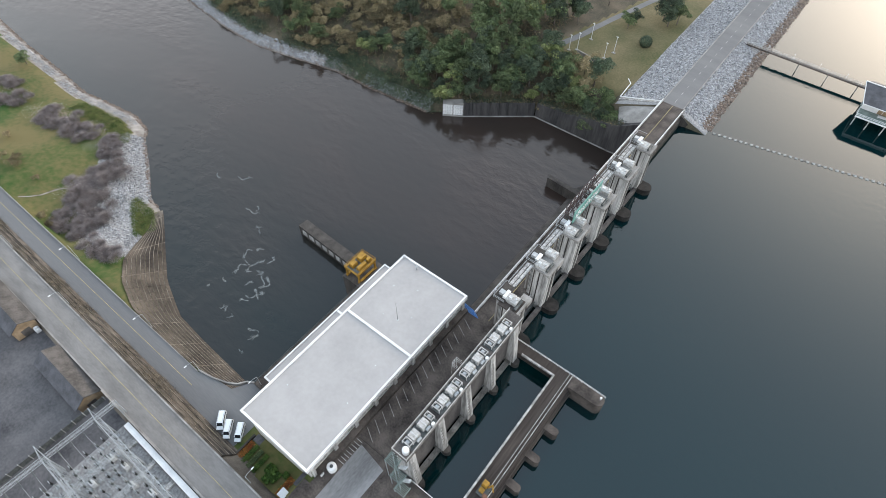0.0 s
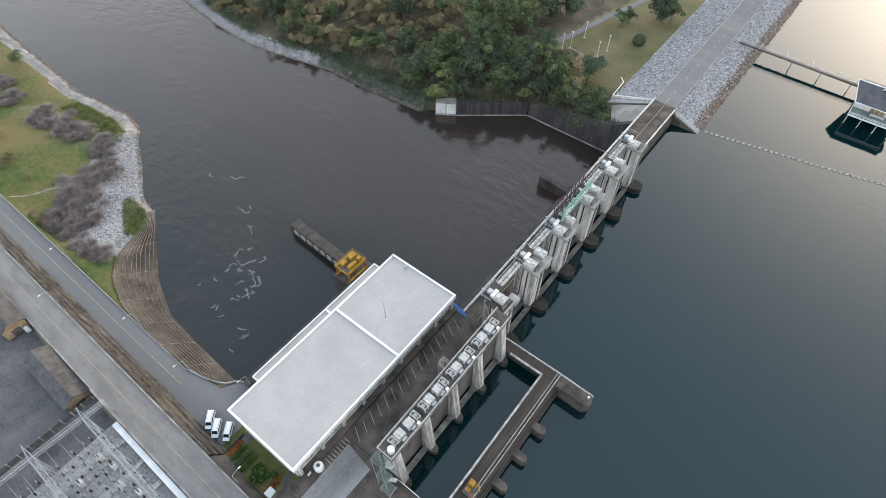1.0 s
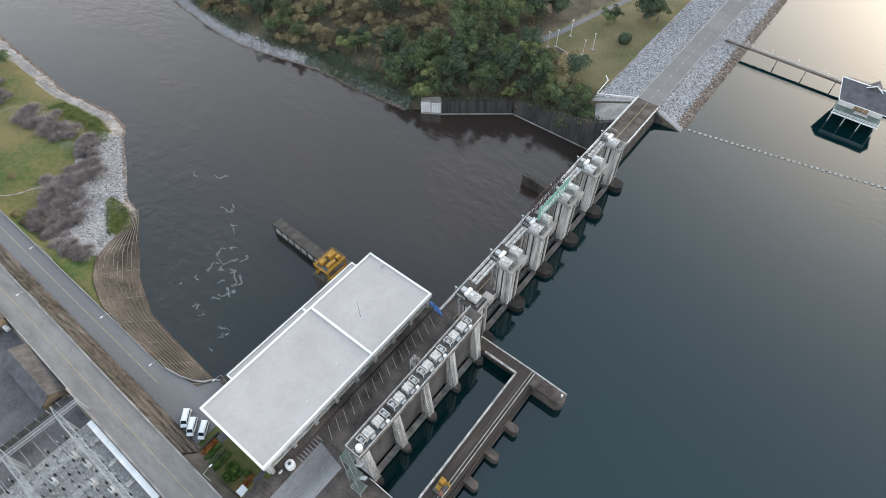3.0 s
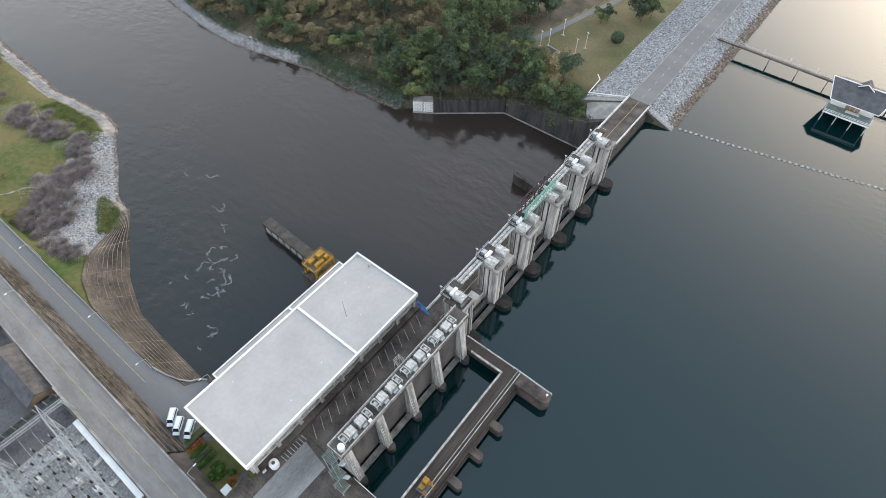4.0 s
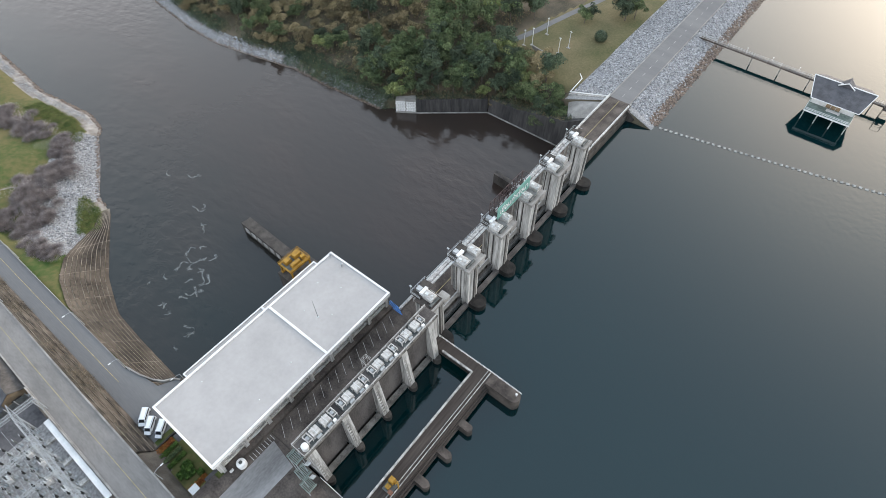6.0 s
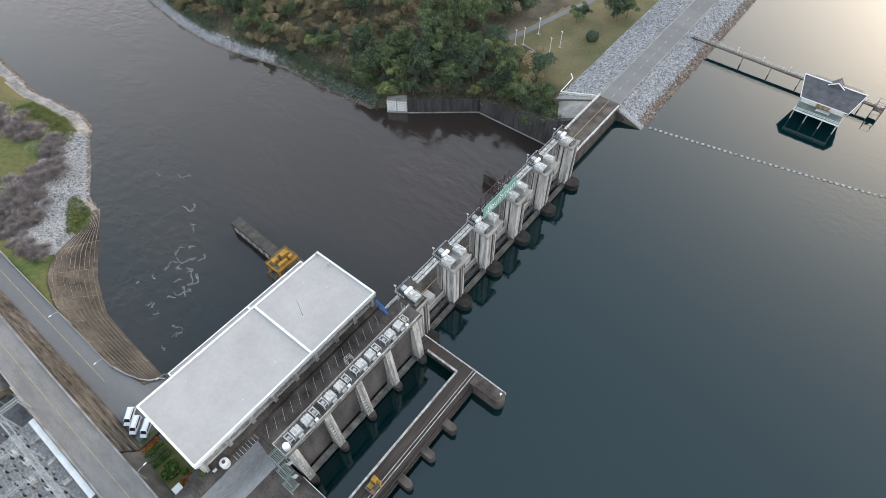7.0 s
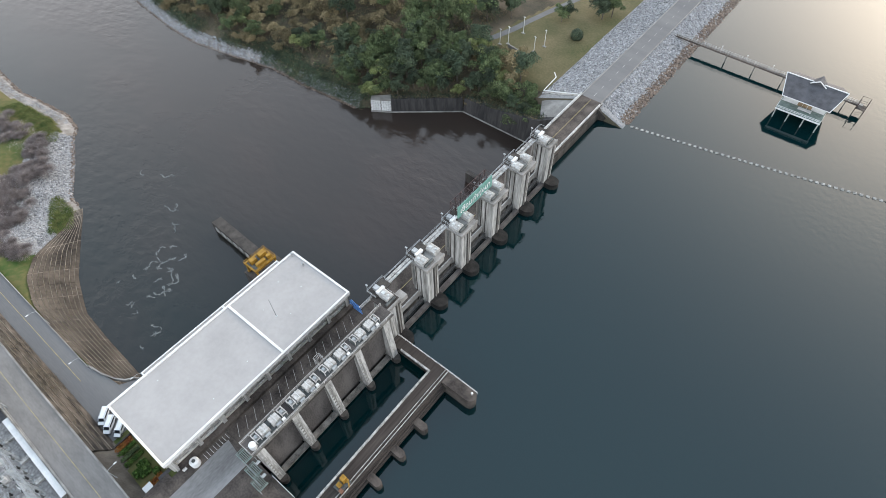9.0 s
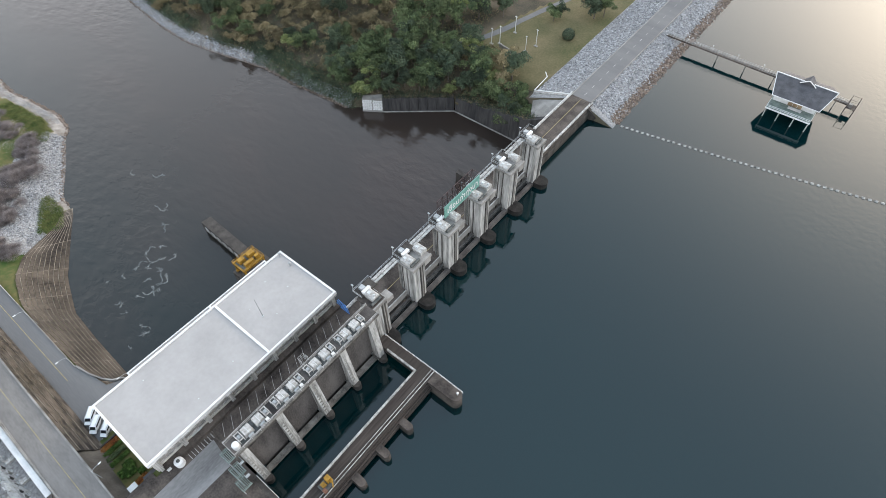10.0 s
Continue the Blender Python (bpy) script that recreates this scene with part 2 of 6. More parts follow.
# ---- builders ----
class Shape:
    """Collects faces for one mesh."""

    def __init__(self):
        self.v, self.f = [], []

    def box(self, x0, y0, z0, x1, y1, z1):
        return self.hexa([(x0, y0), (x1, y0), (x1, y1), (x0, y1)], z0, z1)

    def hexa(self, foot, z0, z1, top=None):
        """A prism on a footprint; top: another outline above."""
        k, n = len(self.v), len(foot)
        self.v += [(x, y, z0) for x, y in foot] + [(x, y, z1) for x, y in (top or foot)]
        self.f += [tuple(k + i for i in reversed(range(n))), tuple(k + n + i for i in range(n))]
        self.f += [(k + i, k + (i + 1) % n, k + n + (i + 1) % n, k + n + i) for i in range(n)]
        return self

    def side(self, outline, y0, y1):
        """An outline in x and z, drawn out along y."""
        k, n = len(self.v), len(outline)
        self.v += [(x, y0, z) for x, z in outline] + [(x, y1, z) for x, z in outline]
        self.f += [tuple(k + i for i in range(n)), tuple(k + n + i for i in reversed(range(n)))]
        self.f += [(k + i, k + n + i, k + n + (i + 1) % n, k + (i + 1) % n) for i in range(n)]
        return self

    def along(self, outline, x0, x1):
        """An outline in y and z, drawn out along x."""
        k, n = len(self.v), len(outline)
        self.v += [(x0, y, z) for y, z in outline] + [(x1, y, z) for y, z in outline]
        self.f += [tuple(k + i for i in reversed(range(n))), tuple(k + n + i for i in range(n))]
        self.f += [(k + i, k + (i + 1) % n, k + n + (i + 1) % n, k + n + i) for i in range(n)]
        return self

    def rod(self, a, b, r, r2=None, n=6):
        a, b = Vector(a), Vector(b)
        d = (b - a).normalized()
        u = d.orthogonal().normalized()
        w = d.cross(u)
        k = len(self.v)
        for p, q in ((a, r), (b, r if r2 is None else r2)):
            self.v += [tuple(p + q * (math.cos(t) * u + math.sin(t) * w)) for t in (2 * math.pi * i / n for i in range(n))]
        self.f += [tuple(k + i for i in reversed(range(n))), tuple(k + n + i for i in range(n))]
        self.f += [(k + i, k + (i + 1) % n, k + n + (i + 1) % n, k + n + i) for i in range(n)]
        return self

    def quad(self, *ps):
        k = len(self.v)
        self.v += [tuple(p) for p in ps]
        self.f.append(tuple(range(k, k + len(ps))))
        return self

    def dome(self, x, y, z, r, h, n=12, rings=4):
        k = len(self.v)
        for j in range(rings):
            a = j / rings * math.pi / 2
            self.v += [(x + r * math.cos(a) * math.cos(2 * math.pi * i / n), y + r * math.cos(a) * math.sin(2 * math.pi * i / n), z + h * math.sin(a)) for i in range(n)]
        self.v.append((x, y, z + h))
        for j in range(rings - 1):
            self.f += [(k + j * n + i, k + j * n + (i + 1) % n, k + (j + 1) * n + (i + 1) % n, k + (j + 1) * n + i) for i in range(n)]
        t = k + rings * n
        self.f += [(t - n + i, t - n + (i + 1) % n, t) for i in range(n)]
        self.f.append(tuple(k + i for i in reversed(range(n))))
        return self

    def lattice(self, a, b, w, bays, r=0.06, up=(0, 0, 1)):
        """A four-chord lattice girder from a to b, w wide."""
        a, b = Vector(a), Vector(b)
        d = (b - a).normalized()
        u = d.cross(Vector(up)).normalized()
        v = u.cross(d)
        cs = [(u * i + v * j) * w / 2 for i, j in ((1, 1), (1, -1), (-1, -1), (-1, 1))]
        for c in cs:
            self.rod(a + c, b + c, r, n=4)
        for i in range(bays):
            p, q = a.lerp(b, i / bays), a.lerp(b, (i + 1) / bays)
            for j in range(4):
                c, e = cs[j], cs[(j + 1) % 4]
                self.rod(p + c, q + e if i % 2 else q + e, r * 0.6, n=3)
                self.rod(p + c, p + e, r * 0.6, n=3)
        return self

    def lathe(self, profile, n=8):
        """One solid turned round the z axis from (radius, height) pairs."""
        k = len(self.v)
        for r, z in profile:
            self.v += [(r * math.cos(2 * math.pi * i / n), r * math.sin(2 * math.pi * i / n), z) for i in range(n)]
        for j in range(len(profile) - 1):
            self.f += [(k + j * n + i, k + j * n + (i + 1) % n, k + (j + 1) * n + (i + 1) % n, k + (j + 1) * n + i) for i in range(n)]
        self.f += [tuple(k + i for i in reversed(range(n))), tuple(k + (len(profile) - 1) * n + i for i in range(n))]
        return self

    def shift(self, by):
        self.v = [(x + by[0], y + by[1], z + by[2]) for x, y, z in self.v]
        return self

    def mesh(self, name, material, smooth=False):
        me = bpy.data.meshes.new(name)
        me.from_pydata(self.v, [], self.f)
        me.materials.append(material)
        if smooth:
            me.polygons.foreach_set("use_smooth", [True] * len(me.polygons))
        return me


def part(name, shape, material, parent, label="", smooth=False, kind=""):
    ob = new(name, shape.mesh(name, material, smooth))
    ob.parent = parent
    if label:
        ob["label"] = label
    if kind:
        ob["kind"] = kind
    return ob


def thing(name, label, category, at=(0, 0, 0), group="", kind="", turn=0):
    ob = new(name)
    ob.empty_display_size = 0.5
    ob.matrix_basis = pose(*at, 0, 0, turn)
    return tagged(ob, label, category, group, kind)


def single(name, shape, material, label, category="", kind="structure", group="", smooth=False):
    ob = new(name, shape.mesh(name, material, smooth))
    return tagged(ob, label, category, group, kind)


def railing(name, points, label, height=1.1, gap=2.5, r=0.05, material=None, post_material=None):
    """A pipe railing along a line of points: rails, and one post object after another."""
    t = thing(name, label, "railing", points[0])
    o = Vector(points[0])
    material = material or M["white"]
    for z in (height, height * 0.55):
        s = Shape()
        for a, b in zip(points, points[1:]):
            s.rod(Vector(a) - o + Vector((0, 0, z)), Vector(b) - o + Vector((0, 0, z)), r, n=5)
        part("rail", s, material, t)
    post = Shape().rod((0, 0, 0), (0, 0, height), r * 1.1, n=5).mesh("post", post_material or material)
    for a, b in zip(points, points[1:]):
        a, b = Vector(a), Vector(b)
        k = max(1, round((b - a).length / gap))
        for i in range(k + 1):
            ob = new("post", post)
            ob.parent = t
            ob.location = a.lerp(b, i / k) - o
    return t


# ---- the land: one sheet, with the river and the reservoir let into it ----
DOWN, DECK, YARD = -18.0, 5.0, -6.3
FAR_X = [-700, -400, -320, -259, -218, -193, -174, -141, -121, -98, -84, -71, -46, -8, 4]
FAR_Y = [420, 235, 172, 141, 136, 135, 138, 145, 145, 147, 148, 156, 176, 176, 180]
NEAR_X = [-700, -400, -321, -285, -254, -224, -205, -190, -177, -170, -157, -139, -129, -115, -99, -83, -68, -46, -37]
NEAR_Y = [90, 68, 64, 61, 60, 58, 61, 63, 61, 55, 48, 37, 36, 27, 17, 11, 10, 9.3, 9]
TOP_X = [-700, -131, -122, -117.5, -112.5, -101, -89, -72, -53, -41, -37]
TOP_Y = [34, 34, 26.0, 19.0, 12, 6, 2.2, 1.6, 2.2, 4, 6]


def slope_top(x):
    return np.interp(x, [-131, -123, -113, -101], [-17.2, -15.8, -10.8, YARD - 0.5])


def up_road(x):
    return np.interp(x, [-260, -160, -100, -60, -12, 0, 12], [-8, -4.5, -2, 0.9, 2.3, 3.3, 4.9])


def height(x, y):
    x, y = np.asarray(x, float), np.asarray(y, float)
    yf, yn, yt = np.interp(x, FAR_X, FAR_Y), np.interp(x, NEAR_X, NEAR_Y), np.interp(x, TOP_X, TOP_Y)
    h = np.full(x.shape, -24.0)
    # far bank
    d = y - yf
    wild = np.interp(d, [-12, 0, 7, 12, 60, 140], [-23, -18, -14.4, -13.2, -7, -3])
    walled = np.interp(d, [-1, 2.4, 4.4, 9, 22, 60], [-23, -23, -11.9, -10.6, -5, -2.2])
    k = np.clip((x + 87) / 10, 0, 1)
    far = wild * (1 - k) + walled * k
    h = np.where(y > yf - 12, far, h)
    # near bank: park, paved slope, roads
    s = yn - y
    park = np.interp(s, [-12, 0, 10, 24, 60], [-23, -18, -14.4, -12.5, YARD - 0.3])
    park = np.where(y < 2.5, np.minimum(np.maximum(park, YARD - 0.4), YARD - 0.2), park)
    span = np.maximum(yn - yt, 2.0)
    q = s / span
    zt = slope_top(x) - 0.4
    paved = np.where(q < 1, -18.3 + (zt + 18.3) * np.clip(q, -0.6, 1), zt + (YARD - 0.4 - zt) * np.clip((s - span) / np.maximum(yt - 3, 1.0), 0, 1))
    kp = np.clip((x + 138) / 14, 0, 1)
    low = park * (1 - kp) + paved * kp
    up = up_road(x) - 0.35
    bank = YARD - 0.3 + (up - YARD + 0.3) * np.clip((-6.2 - y) / 4.0, 0, 1)
    near = np.where(y > -6.2, low, bank)
    pad = np.interp(x, [-260, -160, -100, -72, -63.5, -61, -20, 0, 12], [-9.5, -8, -6.5, -6, -5.6, -1.4, -1.0, 2, 4.5])
    near = np.where(y < -19, up + (pad - up) * np.clip((-19 - y) / 1.0, 0, 1), near)
    garden = np.interp(x, [-36, -28, -24, -6, -2, 0], [YARD - 0.2, YARD - 0.2, -5.4, -2.0, 4.0, 4.7])
    near = np.where((x > -36) & (y > -7.5) & (y < 8), garden, near)
    h = np.where((y < yn + 12) & (x < -37), np.maximum(near, -24), h)
    h = np.where((x >= -37) & (y < 4), near, h)
    h = np.where((x > -2) & (y < 13.5), np.interp(x, [38, 60], [4.6, -14]), h)
    # embankment with its road on top
    emb = np.interp(x, [-17, -14, 2.5, 11.8, 24, 60], [-4.0, -2.6, 4.6, 4.6, -0.1, -13])
    h = np.where((y > 187) & (x > -17), np.maximum(emb, np.where(x < 0, h, -30)), h)
    h = np.where((x > 13) & (y <= 187) & (y > 13.5), -13, h)
    return h


def noisy(x, y):
    return 0.14 * np.sin(0.31 * x + 1.7 * np.sin(0.13 * y)) * np.sin(0.27 * y + 1.3 * np.sin(0.11 * x))


def axis(lo, hi, step):
    inner = np.arange(lo, hi + step / 2, step)
    tail = np.array([15, 40, 90, 200, 500, 1200, 3000.0])
    return np.concatenate([lo - tail[::-1], inner, hi + tail])


# outline of the stone field on the near bank
RIP = [(-178, 51.7), (-169.6, 59.5), (-137.3, 38.6), (-137, 31), (-123.6, 21.9), (-119, 23.1), (-112.5, 13), (-119, 8.4), (-136, 9.2), (-150, 15), (-152, 24), (-168, 34), (-173, 44)]


def near_rip(x, y):
    """Inside the outline of the stone field."""
    c = np.zeros(x.shape, bool)
    for (xa, ya), (xb, yb) in zip(RIP, RIP[1:] + RIP[:1]):
        c ^= ((ya > y) != (yb > y)) & (x < (xb - xa) * (y - ya) / (yb - ya + 1e-9) + xa)
    return c


gx, gy = axis(-330, 120, 1.6), axis(-70, 330, 1.6)
X, Y = np.meshgrid(gx, gy, indexing="ij")
Z = height(X, Y)
soft = ((Z > -17) & ((Y > 200) | (X < -110))).astype(float)
Z = Z + noisy(X, Y) * soft * ((X < -15) | (Y < 185))
nx, ny = len(gx), len(gy)
idx = np.arange(nx * ny).reshape(nx, ny)
quads = np.stack([idx[:-1, :-1], idx[1:, :-1], idx[1:, 1:], idx[:-1, 1:]], -1).reshape(-1, 4)
me = bpy.data.meshes.new("ground")
me.from_pydata(np.stack([X, Y, Z], -1).reshape(-1, 3).tolist(), [], quads.tolist())
for m in ("grass", "forest_floor", "dry_grass", "soil", "gravel", "sand"):
    me.materials.append(M[m])
cx, cy = (X[:-1, :-1] + X[1:, 1:]) / 2, (Y[:-1, :-1] + Y[1:, 1:]) / 2
cz = (Z[:-1, :-1] + Z[1:, 1:]) / 2
zone = np.zeros(cx.shape, int)
zone[(cy > 120)] = 1
zone[(cy > 196) & (cx > -62 + 0.25 * (cy - 200))] = 2
zone[(cy < -6) & (cx > -330)] = 3
zone[(cz < -15.6) & (cx < -130)] = 5
zone[(cx > -15.5) & (cy > 187) & (cx < 40)] = 4
zone[near_rip(cx, cy)] = 4
me.polygons.foreach_set("material_index", zone.reshape(-1))
me.polygons.foreach_set("use_smooth", [True] * len(me.polygons))
tagged(new("ground", me), "grassy river banks with bare soil and leaf litter", "ground", kind="structure")

# waters
s = Shape()
s.quad((13.2, 13.8, 0), (13.2, -3000, 0), (3000, -3000, 0), (3000, 13.8, 0))
s.quad((13.2, 13.8, 0), (3000, 13.8, 0), (3000, 3000, 0), (13.2, 3000, 0))
single("water_reservoir", s, M["reservoir"], "calm dark teal reservoir water with faint ripples", "water")
s = Shape().quad((-3000, -300, DOWN), (8, -300, DOWN), (8, 190, DOWN), (-3000, 190, DOWN)).quad((-3000, 190, DOWN), (-100, 190, DOWN), (-100, 3000, DOWN), (-3000, 3000, DOWN))
single("water_river", s, M["river"], "brownish grey river water with currents", "water")


def strip(name, xs, y0, y1, zf, material, label, category="road", thick=0.25):
    """A paved band along x whose height follows zf."""
    s = Shape()
    n = len(xs)
    for x in xs:
        z = float(zf(x))
        s.v += [(x, y0, z - thick), (x, y0, z), (x, y1, z), (x, y1, z - thick)]
    for i in range(n - 1):
        k = 4 * i
        s.f += [(k + 1, k + 5, k + 6, k + 2), (k, k + 4, k + 5, k + 1), (k + 2, k + 6, k + 7, k + 3)]
    s.f += [(0, 1, 2, 3), (4 * n - 1, 4 * n - 2, 4 * n - 3, 4 * n - 4)]
    return single(name, s, material, label, category)


ROADX = list(np.linspace(-330, 6, 85))
strip("road_upper", ROADX, -18.6, -10.4, up_road, M["asphalt_pale"], "worn grey asphalt road with yellow centre line")
strip("kerb_upper", ROADX, -10.4, -10.0, lambda x: up_road(x) + 0.25, M["concrete"], "pale concrete kerb along the upper road", "kerb", 0.6)
strip("kerb_upper", ROADX, -19.0, -18.6, lambda x: up_road(x) + 0.2, M["concrete"], "pale concrete kerb along the upper road", "kerb", 0.6)
strip("road_line_upper", ROADX, -14.56, -14.44, lambda x: up_road(x) + 0.012, M["line_yellow"], "faded yellow road centre line", "road marking", 0.01)
LOWX = list(np.linspace(-330, -38, 70))
strip("road_lower", LOWX, -6.0, 1.4, lambda x: YARD, M["asphalt"], "grey asphalt service road beside the river slope")
strip("kerb_lower", list(np.linspace(-330, -53.5, 70)), 1.4, 1.65, lambda x: YARD + 0.25, M["concrete"], "pale concrete kerb above the paved slope", "kerb", 0.8)
strip("road_line_lower", list(np.linspace(-330, -51, 60)), -2.3, -2.15, lambda x: YARD + 0.012, M["line_yellow"], "faded yellow road centre line", "road marking", 0.01)
s = Shape().hexa([(-38, -6.2), (-24.5, -7.4), (-24.5, 0), (-29, 9), (-38, 9.3), (-41, 4.2), (-53, 2.4), (-53, 1.4), (-38, 1.4)], YARD - 2, YARD)
single("yard", s, M["asphalt"], "grey paved yard at the end of the powerhouse", "pavement")

s = Shape()
KP = [(-53.5, 1.9), (-48, 3.0), (-43.5, 4.6), (-40.8, 6.2), (-39.2, 8.4), (-37.2, 9.6)]
for (xa, ya), (xb, yb) in zip(KP, KP[1:]):
    d_ = Vector((xb - xa, yb - ya)).normalized() * 0.2
    s.hexa([(xa + d_.y, ya - d_.x), (xb + d_.y, yb - d_.x), (xb - d_.y, yb + d_.x), (xa - d_.y, ya + d_.x)], YARD - 1, YARD + 0.45)
single("kerb_yard", s, M["concrete"], "pale curved concrete kerb at the yard edge", "kerb")

# deck between powerhouse and intake, and the paved land beside it
s = Shape().box(0.3, 15.0, 4.0, 14.0, 62.4, DECK)
single("deck", s, M["deck_brown"], "brown weathered paved deck between powerhouse and intake", "pavement")
s = Shape().hexa([(-2, -16), (6, -19), (46, -19), (46, 10), (36, 14.9), (0.3, 14.9), (-0.2, -0.6), (-2, -0.6)], 3.0, DECK - 0.01)
single("pavement", s, M["deck_brown"], "brown paved ground beside the intake", "pavement")
s = Shape().hexa([(3.4, -16), (11.4, -17), (11.8, 12.6), (3.2, 13.9)], DECK - 0.2, DECK + 0.012)
single("pavement", s, M["asphalt_drive"], "pale grey concrete driveway beside the intake", "pavement")

# spillway bridge deck and dam body beneath
s = Shape().box(2.6, 62.4, 3.2, 12.4, 190.5, DECK)
single("bridge_deck", s, M["deck_brown"], "brown weathered roadway deck of the spillway bridge", "deck")
s = Shape()
s.side([(2.8, -22), (13.0, -22), (13.0, 3.2), (2.8, 3.2)], 146.5, 192)
s.side([(-14, -22), (13, -22), (13, -14), (2, -12)], 62.4, 146.5)
s.side([(-30, -22), (17.5, -22), (17.5, -13), (0.3, 3.95), (-28, -9)], 15, 62.4)
single("dam_body", s, M["concrete_dark"], "dark weathered concrete body of the dam", "dam")
for k, (x0, x1) in enumerate(((2.6, 2.95), (12.05, 12.4))):
    s = Shape().box(x0, 62.5, DECK, x1, 190.5, DECK + 0.45)
    single("kerb_bridge", s, M["concrete_light"], "pale concrete kerb of the bridge deck", "kerb")
s = Shape().box(7.35, 63, DECK, 7.5, 190, DECK + 0.012)
single("road_line_bridge", s, M["line_yellow"], "faded yellow centre line on the bridge", "road marking")
s = Shape()
for i in range(16):
    y = 18 + i * 2.75
    s.hexa([(1.4, y), (1.54, y), (5.0, y - 1.9), (4.86, y - 1.9)], DECK, DECK + 0.012)
for i in range(8):
    s.box(1.3, 7.6 + i * 0.95, DECK, 3.1, 7.7 + i * 0.95, DECK + 0.012)
single("parking_lines", s, M["line_white"], "faded white slanted parking lines on the deck", "road marking")

# embankment road
s = Shape().box(3.0, 190.5, 4.3, 11.4, 1200, DECK)
single("road_embankment", s, M["asphalt"], "grey asphalt road along the embankment crest", "road")
s = Shape()
for i in range(40):
    s.box(7.1, 193 + i * 6, DECK, 7.24, 195.2 + i * 6, DECK + 0.012)
single("road_line_embankment", s, M["concrete_light"], "faded white dashed lane line", "road marking")
for x0, x1 in ((2.6, 3.0), (11.4, 11.75)):
    single("kerb_embankment", Shape().box(x0, 190.5, 4.2, x1, 1200, DECK + 0.15), M["concrete"], "pale concrete kerb along the embankment road", "kerb")
# wing walls at the bridge end
s = Shape().hexa([(12.4, 186.5), (24.6, 189.6), (24.6, 190.6), (12.4, 188)], -6, 0.15, [(12.4, 186.5), (12.8, 186.6), (12.8, 187.9), (12.4, 188)])
s.v = [(x, y, z if z < 0 or x > 20 else 4.6) for x, y, z in s.v]
single("wing_wall", s, M["concrete_dark"], "dark concrete wing wall sloping into the reservoir", "wall")
s = Shape().hexa([(-15, 191.0), (2.6, 189.4), (2.6, 190.6), (-15, 192.0)], -20, -2.4, [(-15, 191.0), (2.6, 189.4), (2.6, 190.6), (-15, 192.0)])
s.v = [(x, y, 4.9 if (z > -3 and x > 0) else z) for x, y, z in s.v]
single("wing_wall", s, M["concrete_light"], "grey concrete wing wall below the embankment", "wall")

s = Shape().quad((-14.5, 190.8, -2.5), (-8.5, 179.5, -5.2), (2.55, 179.5, 1.2), (2.55, 189.3, 4.4))
s.v += [(x, y, z - 1.5) for x, y, z in s.v]
s.f += [(j, 4 + j, 4 + (j + 1) % 4, (j + 1) % 4) for j in range(4)]
single("paved_apron", s, M["concrete"], "pale grey stone-paved apron below the embankment", "pavement")

# river wall on the far bank: panels between buttress-like ribs
wall = thing("river_wall", "dark streaked concrete retaining wall standing in the river", "wall", kind="structure")
WX = [(-79.5, 150.9, -12.5), (-71.5, 156, -11.4), (-46, 176.2, -11.4), (-29, 176.2, -9.5), (-8, 176.2, -5), (2.6, 177, 1)]
for i, ((x0, y0, z0), (x1, y1, z1)) in enumerate(zip(WX, WX[1:])):
    a, b = Vector((x0, y0)), Vector((x1, y1))
    n = Vector((-(b - a).y, (b - a).x)).normalized()
    k = max(1, round((b - a).length / 4.2))
    for j in range(k):
        p, q = a.lerp(b, j / k + 0.002), a.lerp(b, (j + 1) / k - 0.002)
        za, zb = z0 + (z1 - z0) * j / k, z0 + (z1 - z0) * (j + 1) / k
        s = Shape().hexa([tuple(p), tuple(q), tuple(q + n * 4.2), tuple(p + n * 4.2)], -22, -11, [tuple(p + n * 0.9), tuple(q + n * 0.9), tuple(q + n * 4.2), tuple(p + n * 4.2)])
        tops = [za, zb, zb, za]
        s.v[4:] = [(v[0], v[1], t) for v, t in zip(s.v[4:], tops)]
        if i:
            part("panel", s, M["wall_dark"], wall)
        else:
            part("panel", s, M["concrete"], wall)
            for row in range(6):
                for col in range(4):
                    u0, u1 = (col + 0.5 * (row % 2) * 0.5) / 4.3 + 0.01, (col + 0.93 + 0.25 * (row % 2)) / 4.3
                    e0, e1 = p.lerp(q, u0), p.lerp(q, min(u1, 1))
                    z0_ = -17.6 + row * 0.85
                    o = n * (0.9 * (z0_ + 22) / 9.5 - 0.12)
                    blk = Shape().hexa([tuple(e0 + o), tuple(e1 + o), tuple(e1 + o + n * 0.4), tuple(e0 + o + n * 0.4)], z0_, z0_ + 0.74)
                    part("block", blk, M["white"], wall, "whitewashed facing block")
    s = Shape().hexa([tuple(a - n * 0.5), tuple(b - n * 0.5), tuple(b), tuple(a)], -22, DOWN + 0.35)
    part("footing", s, M["concrete"], wall, "pale concrete footing ledge at the waterline")

